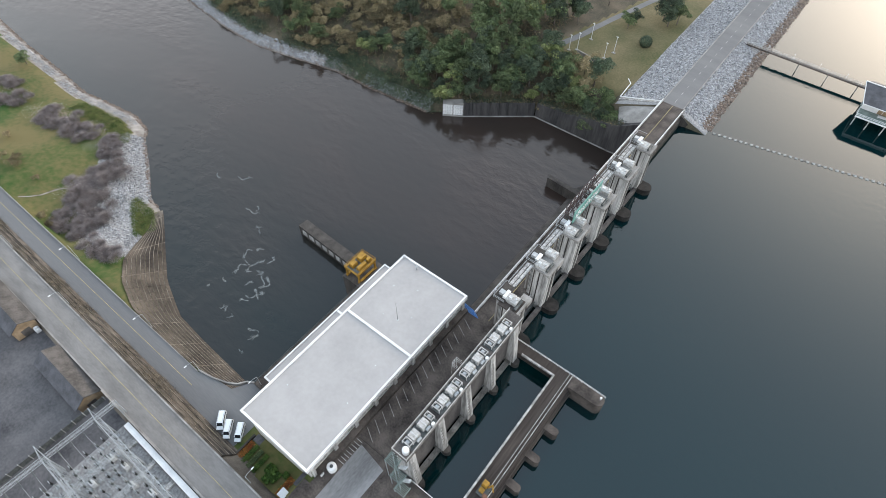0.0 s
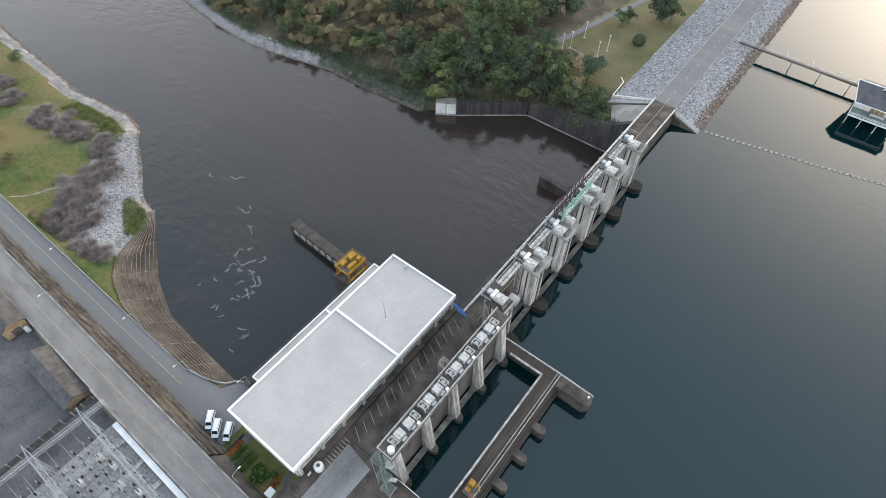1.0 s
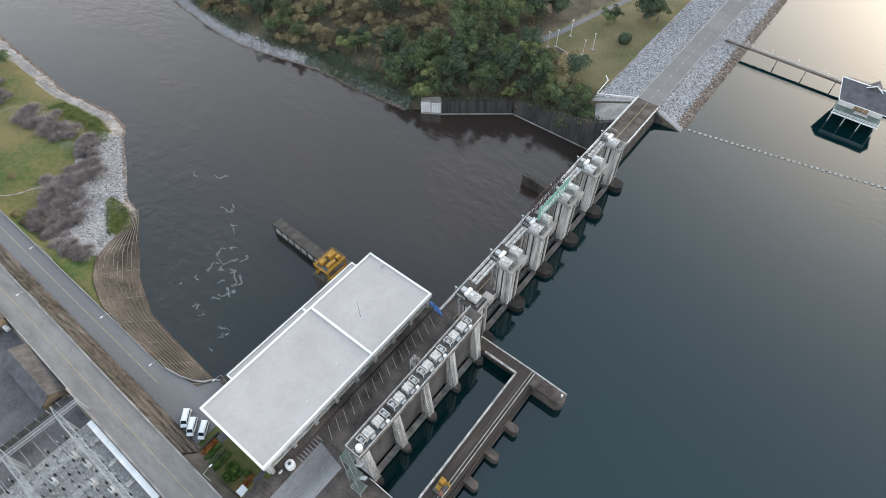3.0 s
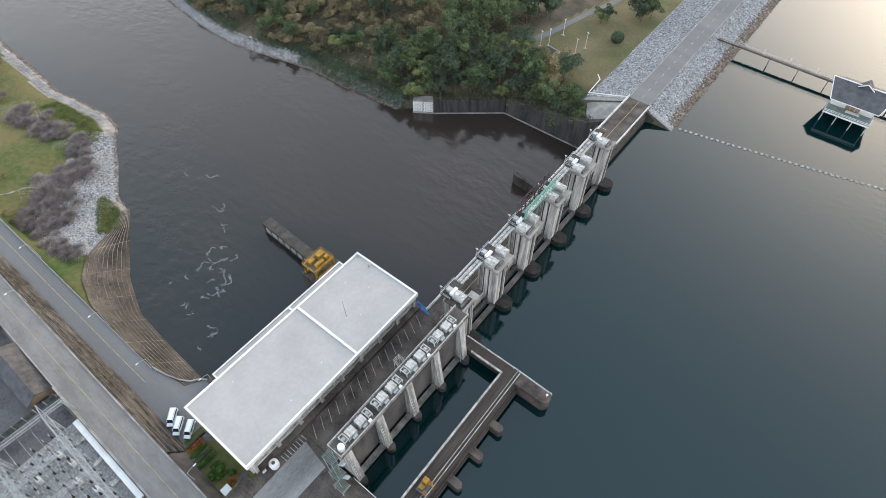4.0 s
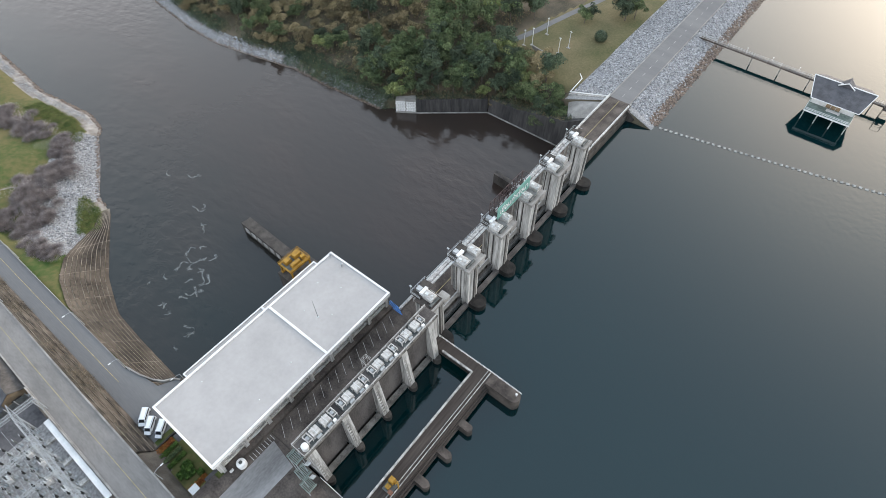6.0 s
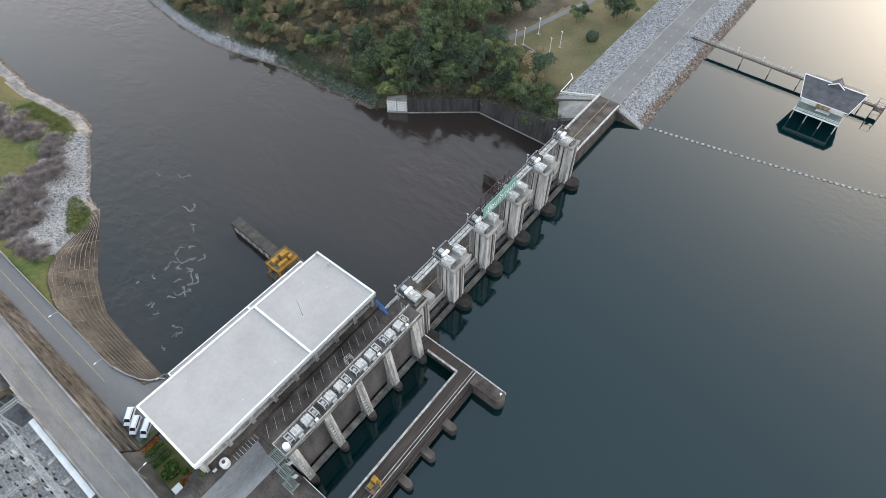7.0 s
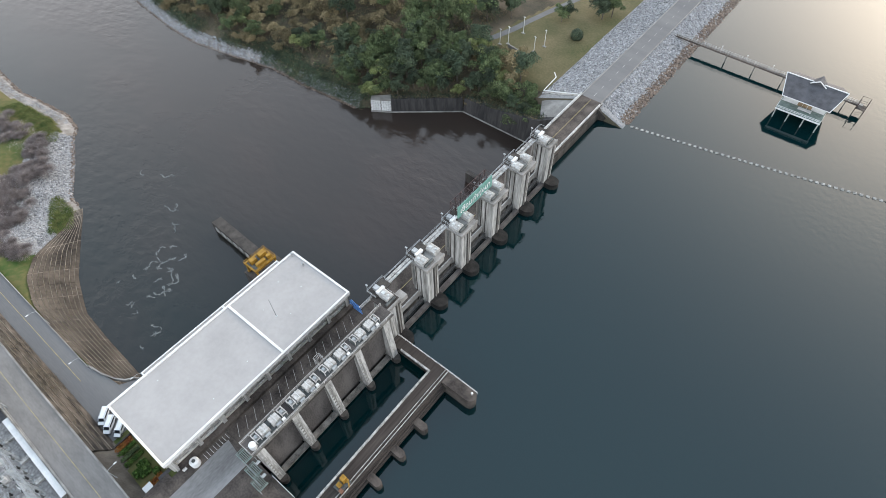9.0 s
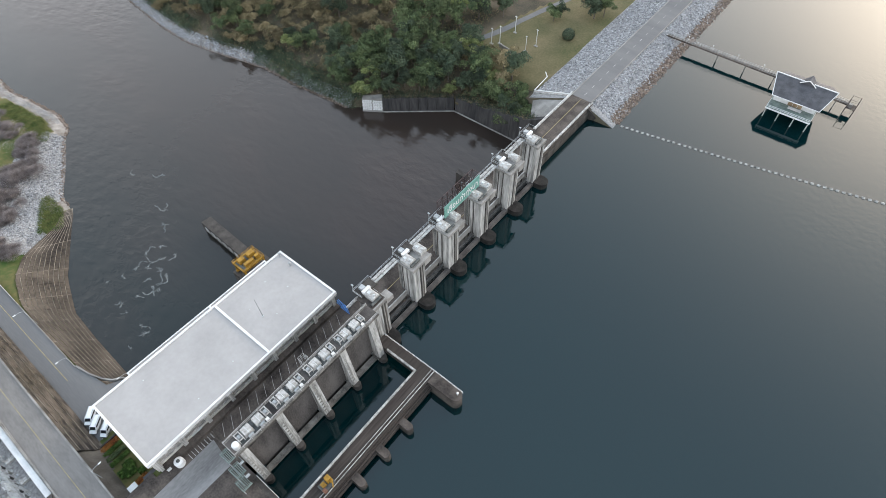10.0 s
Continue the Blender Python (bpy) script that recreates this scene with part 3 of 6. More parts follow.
# ---- powerhouse ----
ph = thing("powerhouse", "long flat-roofed cream concrete powerhouse with white parapet", "building", (0, 0, 0))
part("wall", Shape().box(-23.4, 0.6, -8, -0.9, 61.7, 11.2), M["cream"], ph)
part("substructure", Shape().box(-29.3, 8.0, -23, -1.0, 62.0, -7.9), M["concrete_dark"], ph, "dark wet concrete substructure")
part("roof", Shape().box(-23.9, 0.1, 11.15, -0.1, 62.2, 11.85), M["roof"], ph, "pale grey flat membrane roof")
for nme, bx in (("parapet", (-24, 0, 11.0, -23.45, 62.3, 12.2)), ("parapet", (-0.55, 0, 11.0, 0, 62.3, 12.2)), ("parapet", (-23.45, 0, 11.0, -0.55, 0.55, 12.2)), ("parapet", (-23.45, 61.75, 11.0, -0.55, 62.3, 12.2)), ("roof_divider", (-23.45, 37.35, 11.8, -0.55, 38.0, 12.25))):
    part(nme, Shape().box(*bx), M["white"], ph, "white painted concrete parapet")
part("wing", Shape().box(-28.6, 10.9, -8, -23.4, 58.2, 6.4), M["cream"], ph)
part("wing_roof", Shape().box(-28.9, 10.6, 6.4, -23.4, 58.4, 6.75), M["roof"], ph, "pale grey lower roof")
for bx in ((-29.1, 10.4, 6.2, -28.7, 58.6, 7.05), (-28.7, 10.4, 6.2, -23.4, 10.8, 7.05), (-28.7, 58.2, 6.2, -23.4, 58.6, 7.05), (-28.7, 37.2, 6.5, -23.4, 37.8, 7.05)):
    part("parapet", Shape().box(*bx), M["white"], ph, "white painted concrete parapet")
# dam-side wall: bays between pilasters with windows
for i in range(9):
    y = 1.6 + i * 59.2 / 8
    part("pilaster", Shape().box(-0.9, y - 0.55, 4.6, -0.2, y + 0.55, 11.1), M["concrete_light"], ph, "pale concrete pilaster")
    if i < 8:
        w = part("wall_panel", Shape().box(-0.92, y + 0.8, 8.0, -0.86, y + 6.6, 10.7), M["concrete"], ph, "grey recessed wall panel")
        part("sill", Shape().box(-0.95, y + 0.7, 7.8, -0.55, y + 6.7, 8.0), M["concrete_light"], w)
        if i % 3 == 1:
            part("roller_door", Shape().box(-0.92, y + 2.1, 5.0, -0.8, y + 5.0, 7.7), M["metal"], ph, "grey metal roller door")
part("ledge", Shape().box(-0.9, 2.0, 4.9, 0.9, 61.6, 6.3), M["deck_brown"], ph, "stained concrete ledge at the wall foot")
part("gutter", Shape().box(-0.35, 0.3, 10.6, 0.15, 62.1, 10.95), M["concrete_light"], ph)
for i in range(5):
    part("end_window", Shape().box(-20 + i * 4, 0.52, 6.5, -18 + i * 4, 0.6, 9), M["glass"], ph)
aerial = thing("roof_aerial", "thin steel aerial mast on the flat roof", "mast", (-10.5, 44, 11.85))
part("pole", Shape().rod((0, 0, 0), (0, 0, 8.5), 0.07, 0.03), M["metal_dark"], aerial)
part("foot", Shape().box(-0.25, -0.25, 0, 0.25, 0.25, 0.12), M["metal"], aerial)
for x, y in ((-22.7, 61), (-17.5, 60.5)):
    v = thing("roof_vent", "small galvanised vent hood at the roof edge", "vent", (x, y, 11.85))
    part("pipe", Shape().rod((0, 0, 0), (0, 0, 1.4), 0.25), M["galvanised"], v)
    part("hood", Shape().dome(0, 0, 1.4, 0.45, 0.4), M["galvanised"], v)
for x, y in ((-19, 52), (-8, 47), (-6, 30), (-12.5, 55), (-20, 12), (-4.5, 18), (-15, 43)):
    v = thing("roof_drain", "small dark drain cap on the flat roof", "drain", (x, y, 11.85), "roof drains")
    part("cap", Shape().dome(0, 0, 0, 0.17, 0.12, 10), M["metal"], v)
# tailrace deck, below the downstream wall
s = Shape().box(-36.5, 9.2, -10, -28.6, 62, -5.0)
single("tailrace_deck", s, M["deck_brown"], "dark weathered tailrace gate deck", "deck")
railing("tailrace_railing", [(-36.3, 9.5, -5), (-36.3, 54, -5)], "dark steel railing along the tailrace deck", material=M["metal_dark"])

# ---- intake ----
PIERS = [16.6, 27.1, 37.6, 48.1, 58.6]
intake = thing("intake", "row of pale concrete intake piers carrying a gantry platform", "intake")
for y in PIERS:
    part("pier", Shape().side([(12.5, -13), (20.2, -13), (19.9, 3.0), (18.4, 19.4), (14.4, 19.4), (14.2, 5.0), (12.5, 5.0)], y - 1.0, y + 1.0), M["concrete_light"], intake)
    ns = Shape()
    foot = [(19.4, y - 1.15)] + [(20.0 + 1.3 * math.cos(a), y + 1.15 * math.sin(a)) for a in np.linspace(-math.pi / 2, math.pi / 2, 9)] + [(19.4, y + 1.15)]
    ns.hexa(foot, -13, 2.2)
    part("nose", ns, M["concrete_dark"], intake, "rounded dark stained pier nose")
    b = Shape()
    for j in range(8):
        b.box(18.5 + 0.142 * j, y - 0.8, 15.4 - j * 1.55, 18.95 + 0.142 * j, y - 0.15, 15.75 - j * 1.55)
    b.rod((18.9, y - 0.15, 15.6), (19.9, y - 0.15, 4.6), 0.06)
    if y != PIERS[-1]:
        part("ladder", b, M["concrete"], intake, "row of ladder rungs on the pier face")
for a, b in zip(PIERS, PIERS[1:]):
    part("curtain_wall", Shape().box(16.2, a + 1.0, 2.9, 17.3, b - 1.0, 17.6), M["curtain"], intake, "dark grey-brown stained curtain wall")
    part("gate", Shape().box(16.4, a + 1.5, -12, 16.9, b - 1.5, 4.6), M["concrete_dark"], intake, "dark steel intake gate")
    part("sill_beam", Shape().box(17.6, a + 1.0, 0.8, 19.0, b - 1.0, 2.0), M["sill"], intake, "stained concrete sill beam")
    part("front_girder", Shape().box(17.6, a + 1.0, 17.6, 18.2, b - 1.0, 19.4), M["concrete_dark"], intake)
part("platform", Shape().box(14.3, 14.6, 19.4, 18.4, 61.4, 20.0), M["curtain"], intake, "dark gantry platform slab")
for x0, x1 in ((14.1, 14.35), (18.35, 18.6)):
    part("edge_beam", Shape().box(x0, 14.5, 19.3, x1, 61.5, 20.15), M["sill"], intake)
railing("platform_railing", [(14.2, 14.7, 20.15), (14.2, 61.3, 20.15)], "white pipe railing along the gantry platform", r=0.075, material=M["hoist"])
railing("platform_railing", [(18.5, 61.3, 20.15), (18.5, 14.7, 20.15), (14.2, 14.7, 20.15)], "white pipe railing along the gantry platform", r=0.075, material=M["hoist"])

# ---- forebay deck ----
s = Shape().hexa([(17, 59.9), (31.2, 59.9), (31.2, 14.8), (36.0, 14.8), (36.0, 63.2), (17, 63.2)], 2.4, DECK)
single("forebay_deck", s, M["deck_streak"], "brown weathered concrete deck round the forebay", "deck")
for bx in ((31.0, 14.8, DECK - 0.2, 31.5, 60.2, DECK + 0.5), (21.0, 59.7, DECK - 0.2, 31.0, 60.2, DECK + 0.5)):
    single("forebay_kerb", Shape().box(*bx), M["concrete_light"], "white painted kerb along the forebay", "kerb")
s = Shape().box(35.3, 14.8, DECK, 35.5, 63, DECK + 0.25).box(34.5, 14.8, DECK, 34.65, 63, DECK + 0.25)
single("rake_rails", s, M["concrete_light"], "pair of pale steel rails for the trash rake", "rail")
part_y = [47.6, 38.8, 30.0, 21.2, 12.4]
for y in part_y:
    foot = [(35.5, y - 1.05)] + [(39.5 + 1.0 * math.cos(a), y + 1.05 * math.sin(a)) for a in np.linspace(-math.pi / 2, math.pi / 2, 9)] + [(35.5, y + 1.05)]
    single("forebay_pier", Shape().hexa(foot, -13, 3.4), M["deck_brown"], "brown stained rounded concrete pier stub", "pier", "", "forebay piers")
foot = [(35.5, 59.6)] + [(44.1 + 1.8 * math.cos(a), 61.4 + 1.8 * math.sin(a)) for a in np.linspace(-math.pi / 2, math.pi / 2, 9)] + [(35.5, 63.2)]
single("forebay_pier", Shape().hexa(foot, -13, DECK - 0.02), M["deck_brown"], "long brown concrete pier with rounded nose", "pier", "", "forebay piers")
s = Shape()
for y0, y1 in zip([59.6] + part_y, part_y):
    s.box(35.2, y1 + 1.05, -13, 35.9, y0 - 1.05, 2.4)
single("forebay_wall", s, M["concrete_dark"], "dark trash screen wall between the pier stubs", "wall")
railing("forebay_railing", [(17.5, 63.0, DECK), (35.8, 63.0, DECK), (45.4, 62.8, DECK)], "white pipe railing at the forebay deck edge")
for k in range(3):
    single("deck_step", Shape().box(36.0 + 0.45 * k, 14.8, 1.5, 36.4 + 0.45 * k, 59.5, 4.2 - 0.7 * k), M["deck_streak"], "dark stepped concrete ledge beside the forebay deck", "ledge")
nl = thing("pier_lamp", "small white lamp standing on the pier nose", "lamp", (44.6, 61.6, DECK))
part("pole", Shape().rod((0, 0, 0), (0, 0, 1.4), 0.08), M["white"], nl)
part("head", Shape().dome(0, 0, 1.4, 0.35, 0.35, 10), M["white"], nl)
single("quay_wall", Shape().box(19, 13.6, -13, 36, 14.85, DECK + 0.1), M["concrete_dark"], "dark concrete quay wall of the forebay", "wall")
railing("quay_railing", [(19.2, 15.0, DECK), (31, 15.0, DECK)], "white pipe railing along the quay")

# ---- spillway ----
SP = [62.7, 78.7, 94.6, 110.5, 126.4, 142.3]
TOPS, WALK = (0.5, -0.9, 1.2), (2.0, -0.9, 2.0)
for i, y in enumerate(SP):
    t = thing("spillway_pier", "tall pale concrete spillway pier with grooved faces and dark rounded nose", "pier", (0, y, 0), "spillway piers")
    W = 4.6
    part("column", Shape().box(10.4, -0.4, -13, 13.0, W - 0.4, 19.0), M["concrete_light"], t)
    part("column", Shape().box(13.5, -0.4, -13, 16.1, W - 0.4, 19.0), M["concrete_light"], t)
    # groove filler, set back and darker than the columns beside it
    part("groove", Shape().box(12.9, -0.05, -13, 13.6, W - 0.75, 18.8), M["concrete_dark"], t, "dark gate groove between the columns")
    part("base", Shape().box(2.9, 0, -22, 13.0, W, 3.3), M["concrete"], t)
    # flat streaked panel; its dark colour stands in for a recess's shaded depth
    part("recess", Shape().box(16.08, 1.9, 2.0, 16.14, W - 1.1, 18.5), M["concrete_dark"], t, "dark streaked panel standing in for a recess in the upstream face")
    for q in (2.6,):
        part("rib", Shape().box(16.1, q - 0.16, 2.0, 16.4, q + 0.16, 18.6), M["concrete"], t, "streaked rib on the upstream face")
    # thin plate on the side face; dark colour replaces the depth of a slot
    part("slot_strip", Shape().box(11.4, -0.43, -2, 11.8, -0.38, 18.4), M["concrete_dark"], t, "flat dark strip standing in for a gate slot's depth")
    # whole nose in one near-black concrete, much darker than the columns
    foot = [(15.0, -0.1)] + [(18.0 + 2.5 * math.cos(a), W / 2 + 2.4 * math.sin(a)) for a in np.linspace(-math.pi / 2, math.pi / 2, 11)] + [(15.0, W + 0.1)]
    part("nose", Shape().hexa(foot, -13, 2.2), M["nose_concrete"], t, "near-black rounded nose")
    y1 = W + (3.0 if 0 < i < 5 else 0.2)
    part("cap", Shape().box(9.8, -0.3, 17.4, 15.6, y1, 18.0).shift(TOPS), M["concrete"] if i else M["deck_brown"], t, "stained grey pier cap")
    part("cap_beam", Shape().box(15.6, -0.4, 17.2, 16.15, y1 + 0.1, 18.3).shift(TOPS), M["concrete"], t, "stained grey edge beam")
    part("cap_beam", Shape().box(9.4, -0.4, 17.2, 9.8, y1 + 0.1, 18.3).shift(TOPS), M["concrete"], t, "stained grey edge beam")
    part("bracket", Shape().side([(16.2, 15.6), (16.2, 17.4), (13.4, 17.4), (13.4, 16.6)], W, W + (2.6 if i < 5 else 0.3)).shift(TOPS), M["concrete"], t)
    part("platform", Shape().box(6.4, 0.4, 17.5, 9.6, W + 1.8, 17.9).shift(WALK), M["concrete_dark"], t, "dark grated machine platform")
    part("rear_leg", Shape().box(9.0, 0.4, 4.8, 9.6, 1.1, 19.6), M["concrete"], t)
    for q0, q1 in (((0.0, 3.1),) if i > 0 else ()) + (((1.4, 4.2) if i == 0 else (5.2, 8.0),) if i < 5 else ()):
        hb = part("hoist_house", Shape().along([(q0 + 0.15, 18.0), (q1 - 0.15, 18.0), (q1 - 0.15, 19.2), (q1 - 0.55, 19.6), (q0 + 0.55, 19.6), (q0 + 0.15, 19.2)], 11.0, 14.3).shift(TOPS), M["hoist"], t, "white painted hoist housing")
        part("hatch", Shape().box(11.5, q0 + 0.8, 19.6, 12.4, q0 + 1.5, 19.8).shift(TOPS), M["metal"], hb)
        part("hatch", Shape().rod((13.6, q0 + 1.4, 19.6), (13.6, q0 + 1.4, 20.0), 0.25, n=10).shift(TOPS), M["metal"], hb)
    part("motor", Shape().box(7.0, 2.0, 17.9, 8.4, 3.4, 19.0).shift(WALK), M["galvanised"], t, "grey drive motor")
    part("gearbox", Shape().box(8.5, 1.6, 17.9, 9.5, 4.2, 18.8).shift(WALK), M["white"], t)
    part("cable_drum", Shape().rod((14.7, 0.5, 18.5), (14.7, W - 0.6, 18.5), 0.42, n=10).shift(TOPS), M["metal_dark"], t, "dark cable drum")
    part("brake_box", Shape().box(9.9, 3.4, 18.0, 10.7, 4.7, 18.9).shift(TOPS), M["hoist"], t)
    part("shaft", Shape().rod((9.2, 2.9, 18.5), (10.7, 2.9, 18.6), 0.18).shift(TOPS), M["metal_dark"], t)
    rs = Shape()
    cs = [(6.4, W + 1.8), (6.4, 0.4), (9.6, 0.4)]
    for (xa, ya), (xb, yb) in zip(cs, cs[1:]):
        for zz in (18.4, 19.0):
            rs.rod((xa, ya, zz), (xb, yb, zz), 0.05, n=4)
    for xa, ya in cs + [(6.4, 3.4), (8, 0.4)]:
        rs.rod((xa, ya, 17.9), (xa, ya, 19.0), 0.05, n=4)
    rs.rod((6.4, W + 1.8, 19.0), (9.6, W + 1.8, 19.0), 0.05, n=4)
    part("guard_rail", rs.shift(WALK), M["galvanised"], t, "thin galvanised guard rail")
    part("lamp_pole", Shape().rod((6.5, 0.6, 17.9), (6.5, 0.6, 21.2), 0.06).box(6.2, 0.4, 21.1, 6.9, 0.8, 21.3).shift(WALK), M["galvanised"], t)
    part("ladder", Shape().box(10.6, -0.52, 4.0, 10.7, -0.4, 18.4).box(11.0, -0.52, 4.0, 11.1, -0.4, 18.4), M["metal_dark"], t)
for a, b in zip(SP, SP[1:]):
    g = thing("spillway_gate", "dark stained steel spillway gate between two piers", "gate", (0, a + 4.6, 0), "spillway gates")
    L = b - a - 4.6
    part("leaf", Shape().box(13.1, 0, -13, 13.6, L, 2.8), M["curtain"], g, "dark stained steel gate leaf")
    for z in (-0.2, 1.2, 2.6):
        part("stiffener", Shape().box(13.6, 0.2, z, 13.9, L - 0.2, z + 0.25), M["metal_dark"], g)
    part("sill_beam", Shape().box(15.0, 0, 0.3, 16.3, L, 1.9), M["curtain"], g, "stained concrete walkway beam")
    part("bridge_parapet", Shape().box(12.1, -0.2, 3.0, 12.45, L + 0.2, 5.4), M["concrete"], g)
    for x0, x1 in ((7.2, 8.1), (8.35, 8.9)):
        part("catwalk", Shape().box(x0, 2.0, 17.2, x1, L, 17.6).shift(WALK), M["concrete_light"], g, "pale concrete catwalk beam")
    cr = Shape()
    for xx in (6.95, 9.4):
        for zz in (18.2, 18.7):
            cr.rod((xx, 2.0, zz), (xx, L, zz), 0.045, n=4)
        for q in np.arange(2.2, L, 2.2):
            cr.rod((xx, q, 17.6), (xx, q, 18.7), 0.045, n=4)
    part("catwalk_rail", cr.shift(WALK), M["galvanised"], g)
railing("bridge_railing", [(2.75, 62.5, DECK + 0.4), (2.75, 190.5, DECK + 0.4)], "white painted pipe railing along the bridge", r=0.08, gap=3)
railing("bridge_railing", [(12.25, 147.5, DECK + 0.4), (12.25, 188, DECK + 0.4)], "white painted pipe railing along the bridge", r=0.07, gap=3)
# downstream training walls
s = Shape().hexa([(-18.2, 141.6), (3, 140.0), (3, 142.2), (-18.6, 143.6)], -22, -13.2).hexa([(-9, 143.4), (-1, 142.4), (3, 152), (-3.4, 155)], -22, -16.8)
single("training_wall", s, M["concrete_dark"], "dark concrete training wall standing in the river", "wall")
s = Shape().hexa([(-77.6, 61.9), (-36, 60.2), (-36, 64.4), (-77.2, 65.9)], -22, -13.0)
single("training_wall", s, M["concrete_dark"], "dark concrete dividing wall standing in the river", "wall")


# ---- loose stones ----
def rocks(name, pts, sizes, material, label, seed):
    """Many angular stones in one mesh."""
    rng = np.random.default_rng(seed)
    phi = (1 + 5 ** 0.5) / 2
    base = np.array([(-1, phi, 0), (1, phi, 0), (-1, -phi, 0), (1, -phi, 0), (0, -1, phi), (0, 1, phi), (0, -1, -phi), (0, 1, -phi), (phi, 0, -1), (phi, 0, 1), (-phi, 0, -1), (-phi, 0, 1)]) / 1.9
    tri = np.array([(0, 11, 5), (0, 5, 1), (0, 1, 7), (0, 7, 10), (0, 10, 11), (1, 5, 9), (5, 11, 4), (11, 10, 2), (10, 7, 6), (7, 1, 8), (3, 9, 4), (3, 4, 2), (3, 2, 6), (3, 6, 8), (3, 8, 9), (4, 9, 5), (2, 4, 11), (6, 2, 10), (8, 6, 7), (9, 8, 1)])
    n = len(pts)
    v = base[None] * rng.uniform(0.65, 1.15, (n, 12, 1))
    ang = rng.uniform(0, 6.28, n)
    c, s_ = np.cos(ang), np.sin(ang)
    sc = sizes[:, None] * rng.uniform((0.4, 0.35, 0.25), (0.65, 0.55, 0.42), (n, 3))
    v = v * sc[:, None, :]
    out = np.stack([v[..., 0] * c[:, None] - v[..., 1] * s_[:, None], v[..., 0] * s_[:, None] + v[..., 1] * c[:, None], v[..., 2]], -1) + pts[:, None, :]
    faces = (tri[None] + 12 * np.arange(n)[:, None, None]).reshape(-1, 3)
    me = bpy.data.meshes.new(name)
    me.from_pydata(out.reshape(-1, 3).tolist(), [], faces.tolist())
    me.materials.append(material)
    return tagged(new(name, me), label, "rocks", kind="stuff")


def scatter(x0, x1, y0, y1, n, seed, keep=None, lift=0.0):
    rng = np.random.default_rng(seed)
    x, y = rng.uniform(x0, x1, n), rng.uniform(y0, y1, n)
    if keep is not None:
        k = keep(x, y)
        x, y = x[k], y[k]
    return np.stack([x, y, height(x, y) + lift], -1)


def band(curve, x0, x1, o0, o1, n, seed, skip=None):
    """Points along a bank, by their distance from its waterline."""
    rng = np.random.default_rng(seed)
    x, o = rng.uniform(x0, x1, n), rng.uniform(o0, o1, n)
    if skip:
        k = (x < skip[0]) | (x > skip[1])
        x, o = x[k], o[k]
    y = np.interp(x, *curve) + o
    return np.stack([x, y, height(x, y)], -1)


R = np.random.default_rng(5)
p = np.concatenate([scatter(-14.5, 2.6, 191.2, 345, 9500, 1), scatter(11.8, 21.0, 190.8, 345, 6500, 2, lambda x, y: y > 187.6 + 0.25 * (x - 10))])
rocks("riprap", p, R.uniform(0.45, 1.2, len(p)), M["rock"], "pale grey rock riprap on the embankment slopes", 3)
p = scatter(20.2, 25.6, 191, 345, 3000, 4)
rocks("riprap_wet", p, R.uniform(0.6, 1.5, len(p)), M["rock_wet"], "brown wet stones along the waterline", 5)


p = scatter(-180, -112, 6, 62, 17000, 6, near_rip)
rocks("riprap", p, R.uniform(0.4, 0.95, len(p)), M["rock"], "pale grey rock riprap on the river bank", 7)
p = band((NEAR_X, NEAR_Y), -330, -181, -6.2, -2.0, 4200, 8)
rocks("shore_stones", p, R.uniform(0.2, 0.6, len(p)), M["rock"], "pale grey shore stones beside the grass", 9)
p = band((FAR_X, FAR_Y), -330, -86, 0.6, 6.2, 6500, 10, (-141, -126))
rocks("riprap", p, R.uniform(0.5, 1.1, len(p)), M["rock"], "pale grey rock riprap on the far river bank", 11)
p = np.concatenate([band((FAR_X, FAR_Y), -330, -84, -0.6, 0.8, 1300, 12), band((NEAR_X, NEAR_Y), -330, -132, -1.2, 0.5, 1100, 14)])
rocks("riprap_wet", p, R.uniform(0.5, 1.1, len(p)), M["rock_wet"], "dark wet stones along the river waterline", 13)

# ---- paved river slope ----
slope = thing("paved_slope", "brown weathered concrete paved river slope with ribbed bands", "slope", kind="structure")
SX = np.linspace(-129.5, -41, 31)
ybot, ytop = np.interp(SX, NEAR_X, NEAR_Y), np.interp(SX, TOP_X, TOP_Y)


def on_slope(i, f):
    y0 = ybot[i] + 0.5
    return (SX[i] + 0 * f, y0 + (ytop[i] - 0.2 - y0) * f, DOWN - 0.2 + (float(slope_top(SX[i])) + 0.2 - DOWN) * f)


BANDS = 10
for b in range(BANDS):
    for i in range(len(SX) - 1):
        f0, f1 = b / BANDS + 0.012, (b + 1) / BANDS - 0.012
        q = [Vector(on_slope(i, f0)), Vector(on_slope(i + 1, f0)), Vector(on_slope(i + 1, f1)), Vector(on_slope(i, f1))]
        c = sum(q, Vector()) / 4
        up = Vector((0, 0, 0.12 + 0.05 * ((i * 7 + b * 3) % 4) / 4))
        q = [c + (v - c) * 0.985 for v in q]
        s = Shape().quad(*[v + up for v in q])
        s.v += [tuple(v - Vector((0, 0, 0.3))) for v in q]
        s.f += [(j, 4 + j, 4 + (j + 1) % 4, (j + 1) % 4) for j in range(4)]
        part("panel", s, M["slope"], slope)
    s = Shape()
    for i in range(len(SX) - 1):
        a, e = Vector(on_slope(i, b / BANDS)), Vector(on_slope(i + 1, b / BANDS))
        s.rod(a + Vector((0, 0, 0.12)), e + Vector((0, 0, 0.08)), 0.085, n=4)
    part("rib", s, M["slope_line"], slope, "pale raised concrete rib")
